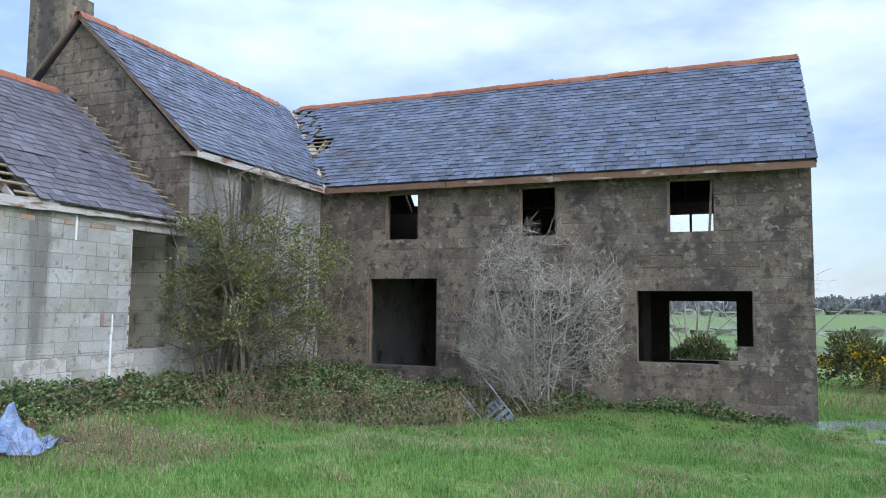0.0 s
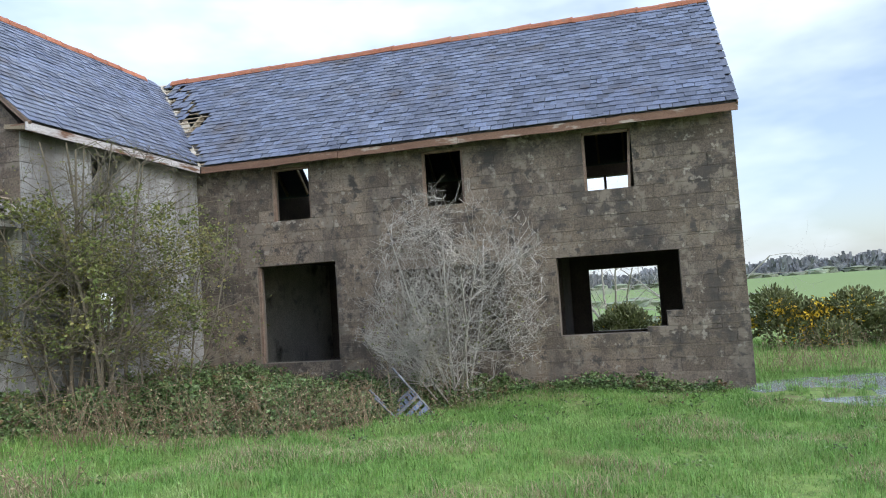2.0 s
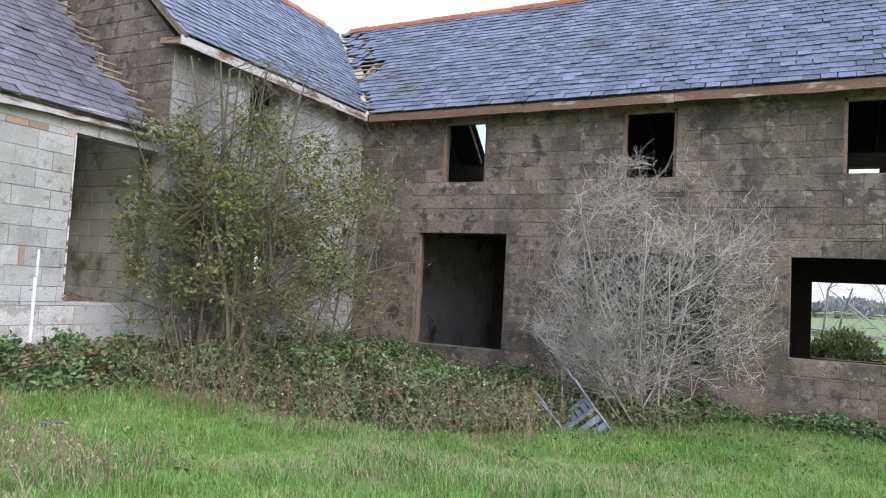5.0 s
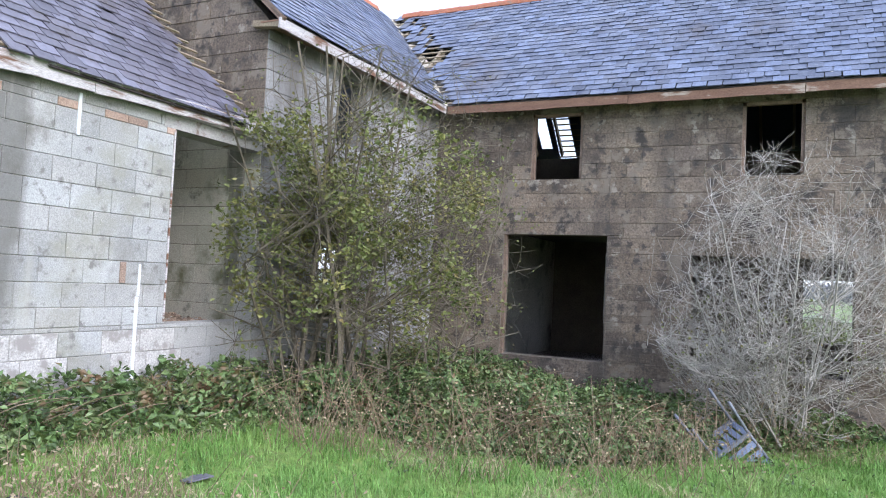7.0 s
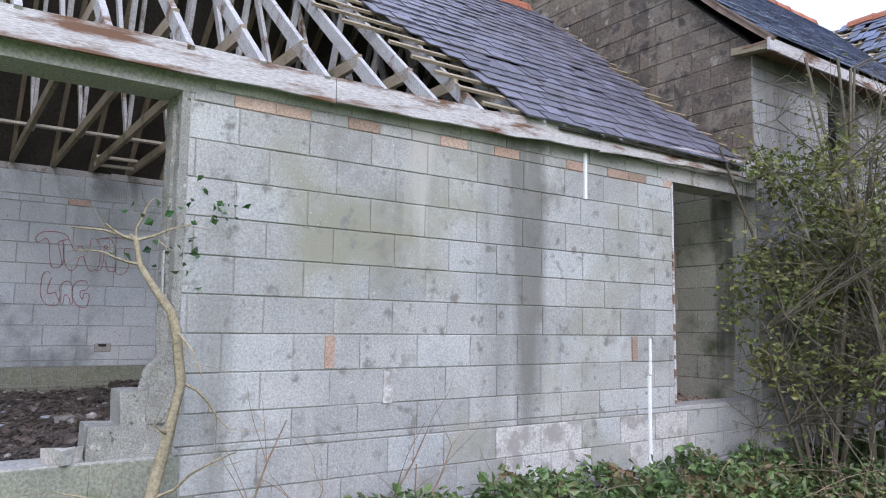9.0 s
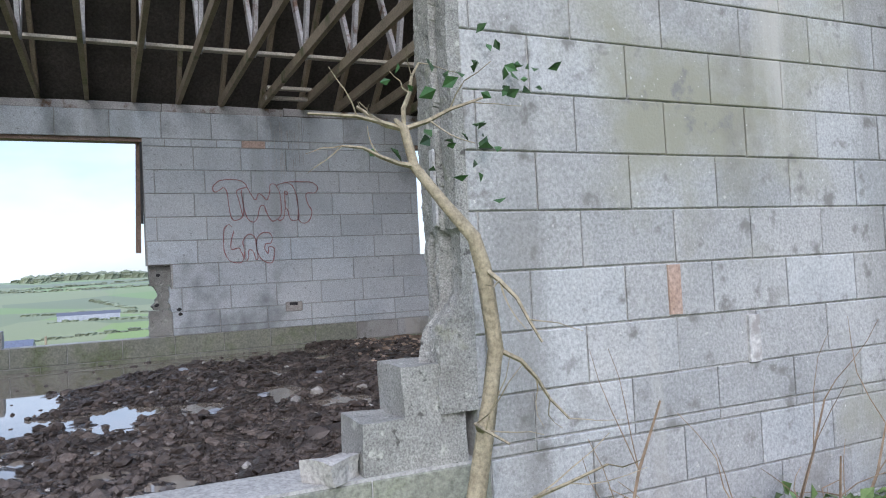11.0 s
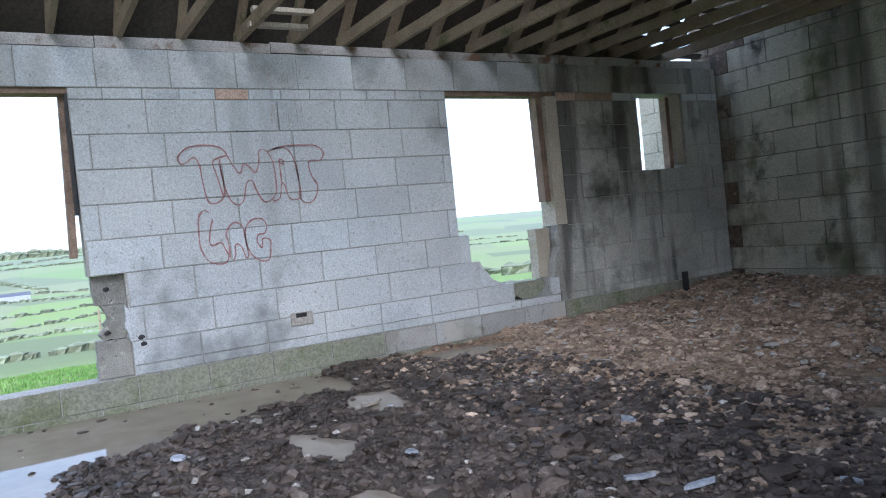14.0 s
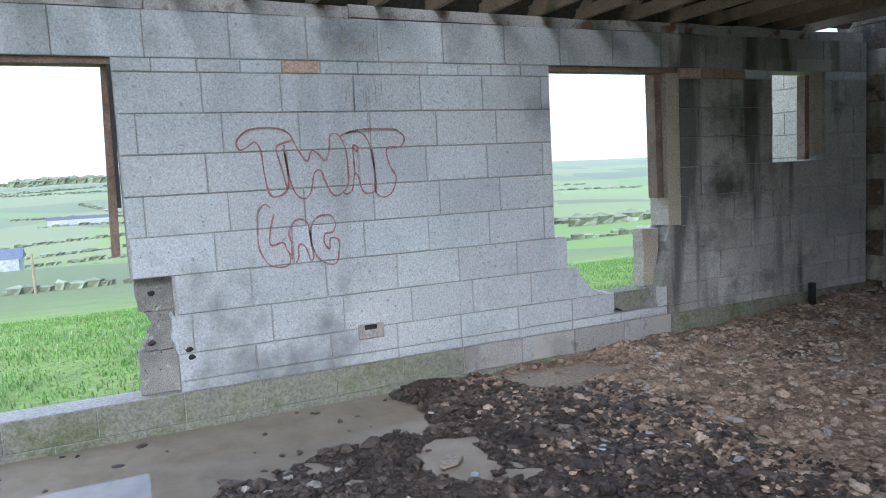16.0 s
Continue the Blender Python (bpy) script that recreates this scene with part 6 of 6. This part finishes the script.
def debris_floor():
    V, F, FD = [], [], []
    x0, x1, y0, y1, st = IX + 0.01, AX - 0.24, AY0 + 0.05, GY - 0.02, 0.045
    nx, ny = int((x1 - x0) / st), int((y1 - y0) / st)
    for j in range(ny + 1):
        for i in range(nx + 1):
            x, y = x0 + i * st, y0 + j * st
            V.append((x, y, FLOOR + debris_height(x, y)))
    for j in range(ny):
        for i in range(nx):
            k = j * (nx + 1) + i
            x, y = x0 + i * st, y0 + j * st
            # beyond a ragged line near y = 6.9 the debris takes the lit colour
            dry = y + 0.9 * noise.noise((x * 0.7, y * 0.7, 3.0)) + 0.3 * noise.noise((x * 4, y * 4, 3.0)) > 6.9
            (FD if dry else F).append((k, k + 1, k + nx + 2, k + nx + 1))
    tagged(from_lists("floor_debris", V, F, "soil", None, "", True), "wet dark soil and debris spread over the annex floor", "debris", kind="stuff")
    tagged(from_lists("dry_debris", V, FD, "soil_lit", None, "", True), "brown soil and rubble over the annex floor, light put into its colour", "debris", kind="stuff")
    bm = bmesh.new()
    add_box(bm, (IX + 0.02, 1.0, FLOOR - 0.03), (AX - 0.26, 6.6, FLOOR - 0.008))
    tagged(link_mesh("floor_water", bm, "wet"), "shallow muddy rainwater lying on the annex floor", "puddle", kind="structure")

    shapes = []
    for _ in range(6):
        b = bmesh.new()
        bmesh.ops.create_icosphere(b, subdivisions=1, radius=1.0)
        for v in b.verts:
            v.co *= rng.uniform(0.6, 1.2)
        b.verts.index_update()
        shapes.append(([v.co.copy() for v in b.verts], [tuple(v.index for v in f.verts) for f in b.faces]))
        b.free()
    for name, n, mat, size, label in (("debris_lumps", 15000, "lump", (0.007, 0.024), "small dark lumps of debris on the floor"), ("brown_lumps", 13000, "lump_lit", (0.007, 0.026), "small brown lumps of debris on the floor"),
                                      ("debris_clods", 1100, "lump", (0.018, 0.042), "larger clods of debris on the floor"), ("pale_stones", 1100, "rubble", (0.007, 0.03), "small pale stones scattered on the debris")):
        V, F = [], []
        made = 0
        while made < n:
            x, y = rng.uniform(x0 + 0.05, x1), rng.uniform(2.5, y1 - 0.05)
            if (mat == "lump" and y > 7.4) or (mat == "lump_lit" and y < 6.2 + rng.random()):
                continue
            if mat == "rubble" and rng.random() > 0.2 + 0.8 * smooth(6.5, 9.0, y):
                continue
            g = debris_height(x, y)
            if g < -0.002 and rng.random() < 0.992:
                continue
            vs, fs = rng.choice(shapes)
            s = rng.uniform(*size) * (1.0 if rng.random() < 0.9 else 1.8)
            k = len(V)
            rot = Matrix.Rotation(rng.uniform(0, 6.28), 3, "Z") @ Matrix.Diagonal((1, rng.uniform(0.6, 1), rng.uniform(0.35, 0.7)))
            base = Vector((x, y, FLOOR + max(g, -0.01) + s * 0.15))
            V.extend(tuple(base + (rot @ v) * s) for v in vs)
            F.extend(tuple(k + i for i in f) for f in fs)
            made += 1
        tagged(from_lists(name, V, F, mat), label, "debris", kind="stuff")


debris_floor()
for _x, _y, _w, _d, _m in ((-11.29, 5.74, 0.06, 0.035, "shard"), (-10.08, 5.8, 0.08, 0.05, "shard"), (-10.37, 6.14, 0.11, 0.03, "shard"), (-10.12, 6.16, 0.14, 0.03, "shard"), (-11.94, 6.5, 0.1, 0.08, "soil"),
                           (-12.13, 6.05, 0.05, 0.04, "shard"), (-12.34, 6.04, 0.14, 0.09, "screed"), (-12.02, 7.52, 0.12, 0.05, "rubble"), (-11.6, 7.1, 0.07, 0.05, "rubble"), (-10.9, 6.6, 0.1, 0.06, "shard"),
                           (-10.5, 5.2, 0.1, 0.06, "shard"), (-11.0, 5.0, 0.08, 0.05, "shard"), (-10.2, 4.9, 0.1, 0.07, "shard"), (-9.9, 6.6, 0.08, 0.06, "shard"), (-11.3, 8.2, 0.1, 0.07, "rubble"),
                           (-12.4, 8.8, 0.09, 0.06, "rubble"), (-10.8, 8.9, 0.1, 0.08, "rubble"), (-12.0, 9.5, 0.1, 0.08, "rubble"), (-11.9, 4.9, 0.07, 0.05, "shard")):
    flat_slab("slate_piece" if _m == "shard" else "debris_piece", _x, _y, FLOOR + max(-0.008, debris_height(_x, _y)) + 0.012, _w * 0.62, _d * 0.62, 0.012, rng.uniform(0, 180), _m,
              "pale broken slate lying on the wet debris" if _m == "shard" else "flat broken piece lying on the debris", "broken slate" if _m == "shard" else "rubble", rng.uniform(-6, 6))
bm = bmesh.new()
add_box(bm, (IX + 0.002, 6.03, 1.29), (IX + 0.016, 6.2, 1.385))
bmesh.ops.bevel(bm, geom=list(bm.edges), offset=0.006, segments=1, affect="EDGES")
tagged(link_mesh("socket_patch", bm, "rubble"), "rough mortar patch round a removed socket", "socket")
# thin black box in place of the shade in the socket's slot
bm = bmesh.new()
add_box(bm, (IX + 0.014, 6.07, 1.35), (IX + 0.02, 6.15, 1.38))
tagged(link_mesh("socket_hole", bm, "black"), "black plate standing for the shade in the removed socket's slot", "socket hole")


# short mossy boards on the wall plate, and pale lime runs below them
for _z in (3.36, 3.43):
    bm = bmesh.new()
    add_beam(bm, (-13.3 + (_z - 3.36) * 1.5, 5.86, _z), (-13.3 + (_z - 3.36) * 1.5, 6.28, _z), 0.06, 0.03)
    tagged(link_mesh("short_board", bm, "pale"), "short mossy board lying across the truss feet", "board")
V, F = [], []
for _k in range(46):
    _yy, _zz, _l, _w = rng.gauss(6.1, 0.1), rng.uniform(2.75, 3.22), rng.uniform(0.05, 0.3), rng.uniform(0.001, 0.0035)
    _b = len(V)
    V.extend([(IX + 0.0115, _yy - _w, _zz), (IX + 0.0115, _yy + _w, _zz), (IX + 0.0115, _yy + _w * 0.4, _zz - _l), (IX + 0.0115, _yy - _w * 0.4, _zz - _l)])
    F.append((_b, _b + 1, _b + 2, _b + 3))
tagged(from_lists("lime_runs", V, F, "lime"), "thin pale lime runs down the block wall", "lime stain", kind="stuff")


# ---- block courses on the walls ----
block_cache = {}


def block_mesh(pts, proud, material, flip):
    """One block face: a chamfered slab over a convex outline in (u, z)."""
    key = (tuple((round(u, 3), round(z, 3)) for u, z in pts), proud, material, flip)
    if key in block_cache:
        return block_cache[key]
    bm = bmesh.new()
    cu, cz = sum(p[0] for p in pts) / len(pts), sum(p[1] for p in pts) / len(pts)
    c = 0.004
    def ring(depth, inset):
        out = []
        for u, z in pts:
            du, dz = cu - u, cz - z
            out.append(bm.verts.new((u + math.copysign(min(inset, abs(du)), du), depth, z + math.copysign(min(inset, abs(dz)), dz))))
        return out
    r0, r1, r2 = ring(0.012, 0), ring(-proud + c * 0.8, 0), ring(-proud, c)
    n = len(pts)
    for a, b in ((r0, r1), (r1, r2)):
        for i in range(n):
            bm.faces.new((a[i], a[(i + 1) % n], b[(i + 1) % n], b[i]))
    bm.faces.new(r2)
    bmesh.ops.recalc_face_normals(bm, faces=bm.faces)
    me = bpy.data.meshes.new("block")
    bm.to_mesh(me)
    bm.free()
    me.materials.append(M[material])
    block_cache[key] = me
    return me


def clip_poly(pts, a, b, c):
    """Keeps the part of the outline where a*u + b*z <= c."""
    out = []
    for i, p in enumerate(pts):
        q = pts[(i + 1) % len(pts)]
        fp, fq = a * p[0] + b * p[1] - c, a * q[0] + b * q[1] - c
        if fp <= 0:
            out.append(p)
        if fp * fq < 0:
            s = fp / (fp - fq)
            out.append((p[0] + (q[0] - p[0]) * s, p[1] + (q[1] - p[1]) * s))
    return out


def block_wall(parent, turn, face, u0, u1, levels, openings, pick, bond=0.45, proud=0.0035, clips=(), near=None, joint=0.0065, brick_rows=(), limit=300, phase=None):
    """Lays block courses on a wall face. turn: degrees about z that carry the local face (looking to -y, u along x) onto the wall;
    face: the face's coordinate; levels: bed heights. pick(u, z, row) names the material."""
    spots = []
    for row, (z0, z1) in enumerate(zip(levels, levels[1:])):
        if z1 - z0 < 0.03:
            continue
        step = 0.232 if row in brick_rows else bond
        u = u0 - (step / 2 if row % 2 else 0.0)
        if phase and row in phase:
            u = u0 - step + (phase[row] - u0) % step
        cuts = [u0]
        while u < u1:
            u += step
            if u0 + 0.04 < u < u1 - 0.04:
                cuts.append(u + rng.gauss(0, 0.006))
        cuts.append(u1)
        zs = sorted({z0, z1, *[o[i] for o in openings for i in (2, 3) if z0 + 0.025 < o[i] < z1 - 0.025]})
        for za, zb in zip(zs, zs[1:]):
            zm = (za + zb) / 2
            gaps = sorted((o[0], o[1]) for o in openings if o[2] < zm < o[3])
            for a, b in zip(cuts, cuts[1:]):
                segs = [(a, b)]
                for g0, g1 in gaps:
                    segs = [s for p, q in segs for s in ((p, min(q, g0)), (max(p, g1), q)) if s[1] - s[0] > 0.03]
                for p, q in segs:
                    j = joint / 2
                    pts = [(p + j, za + j), (q - j, za + j), (q - j, zb - j), (p + j, zb - j)]
                    for c in clips:
                        pts = clip_poly(pts, *c)
                        if len(pts) < 3:
                            break
                    if len(pts) < 3:
                        continue
                    cu, cz = sum(t[0] for t in pts) / len(pts), sum(t[1] for t in pts) / len(pts)
                    spots.append((near(cu, cz) if near else 0.0, cu, cz, row, [(round(t[0] - cu, 3), round(t[1] - cz, 3)) for t in pts]))
    spots.sort(key=lambda s: s[0])
    V, F = {}, {}
    for i, (_, cu, cz, row, pts) in enumerate(spots):
        material = pick(cu, cz, row)
        me = block_mesh(pts, proud, material, 0)
        d = rng.gauss(0, 0.0012)
        loc = {0: (cu, face + d, cz), 90: (face + d, cu, cz), 180: (cu, face + d, cz)}[turn]
        m = Matrix.Translation(loc) @ Matrix.Rotation(radians(turn), 4, "Z") @ Matrix.Rotation(rng.gauss(0, 0.002), 4, "Y")
        if i < limit:
            ob = new("brick" if row in brick_rows else "block", me)
            ob.matrix_world = m
            ob.parent = parent
        else:
            vs, fs = V.setdefault(material, []), F.setdefault(material, [])
            k = len(vs)
            vs.extend(tuple(m @ v.co) for v in me.vertices)
            fs.extend(tuple(k + q for q in p.vertices) for p in me.polygons)
    for material in V:
        tagged(from_lists("blocks", V[material], F[material], material, parent), kind="stuff")


walls = {o.name: o for o in scene.objects}
# annex, yard face (looks to +x)
east_levels = [2.83 - 0.208 * k for k in range(13, -1, -1)] + [2.905, 3.03]


def east_pick(u, z, row):
    if row == 13:
        r = math.sin(u * 91.7) * 0.5 + 0.5
        return "brick" if r > 0.55 else "annex"
    if u < 5.6 and z < 0.97:
        return "moss"
    if 7.75 < u < 9.7 and z < 0.97 and math.sin(u * 5 + z * 7) > -0.7:
        return "lime"
    return "annex"


block_wall(walls["wall_annex_east"], 90, AX, AY0, GY - 0.006, east_levels, E_OPEN, east_pick, 0.4175, near=lambda u, z: -u, brick_rows=(13,),
           phase={12: 7.487, 11: 7.665, 10: 7.487, 9: 7.665, 8: 7.487, 7: 7.665, 6: 7.433, 5: 7.662, 4: 7.43, 3: 7.66})
for _u, _z in ((6.4, 1.48), (9.08, 1.48), (6.8, 1.26)):
    slab("brick_slip", (AX - 0.004, _u - 0.03, _z - 0.095), (AX + 0.012, _u + 0.03, _z + 0.095), "brick" if _u != 6.8 else "lime", "upright cut brick filling a joint in the block wall", "brick", "")

# annex, inner face of the far wall (looks to +x)
west_levels = [0.74, 0.957] + [2.922 - 0.2235 * k for k in range(8, -1, -1)] + [2.998, PLATE]


def west_pick(u, z, row):
    if row == len(west_levels) - 3:
        r = math.sin(u * 57.3) * 0.5 + 0.5
        return "brick" if 5.75 < u < 5.98 or 8.7 < u < 9.4 and r > 0.6 else "inside"
    if z < 0.95 or (z < 1.12 and u < 5.3):
        return "moss"
    if u > 8.68:
        return "moss" if z < 1.12 else "damp"
    if z < 1.12:
        return "moss" if u < 6.7 else "annex"
    return "inside"


block_wall(walls["wall_annex_west"], 90, IX, AY0, GY - 0.006, west_levels, W_OPEN, west_pick, 0.4465, near=lambda u, z: abs(u - 6.5), brick_rows=(len(west_levels) - 3,),
           phase={11: 5.83, 9: 6.097, 8: 5.748, 7: 6.105, 6: 6.2, 5: 6.107, 4: 6.303, 3: 6.4, 2: 6.297})

# house front (looks to -y)
front_levels = [3.195 + 0.225 * k for k in range(-16, 6)]
block_wall(walls["wall_front"], 0, FY, WX, HX1, front_levels, FRONT, lambda u, z, r: "house", 0.45, 0.004, joint=0.0045, near=lambda u, z: abs(u + 4.5) + z * 0.5)

# wing gable: yard side above and beside the annex, and inside the annex below its roof (both look to -y)
gable_levels = [0.93 + 0.225 * k for k in range(-2, 29)]
_ax, _az = (HX0 + WX) / 2, RIDGE - 0.1
_s = (_az - EAVE) / (_ax - HX0)
block_wall(walls["wall_wing_gable"], 0, GY, HX0, WX, gable_levels, [], lambda u, z, r: "gable_in" if z < 3.02 + max(0.0, 2.5 - abs(u + 11.2) * 0.86) - 0.12 and u > IX else "house", 0.45, 0.004, joint=0.006,
           clips=((-_s, 1, EAVE - _s * HX0), (_s, 1, EAVE + _s * WX)), near=lambda u, z: -z)
# wing wall towards the yard (looks to +x)
block_wall(walls["wall_wing_east"], 90, WX + 0.006, GY, FY - 0.002, [0.93 + 0.225 * k for k in range(-5, 16)], WING_OPEN, lambda u, z, r: "wing", 0.45)
block_wall(walls["wall_rear_extension"], 0, GY + 0.004, -14.7, HX0 - 0.01, [0.93 + 0.225 * k for k in range(-8, 11)], [], lambda u, z, r: "pale", 0.45)
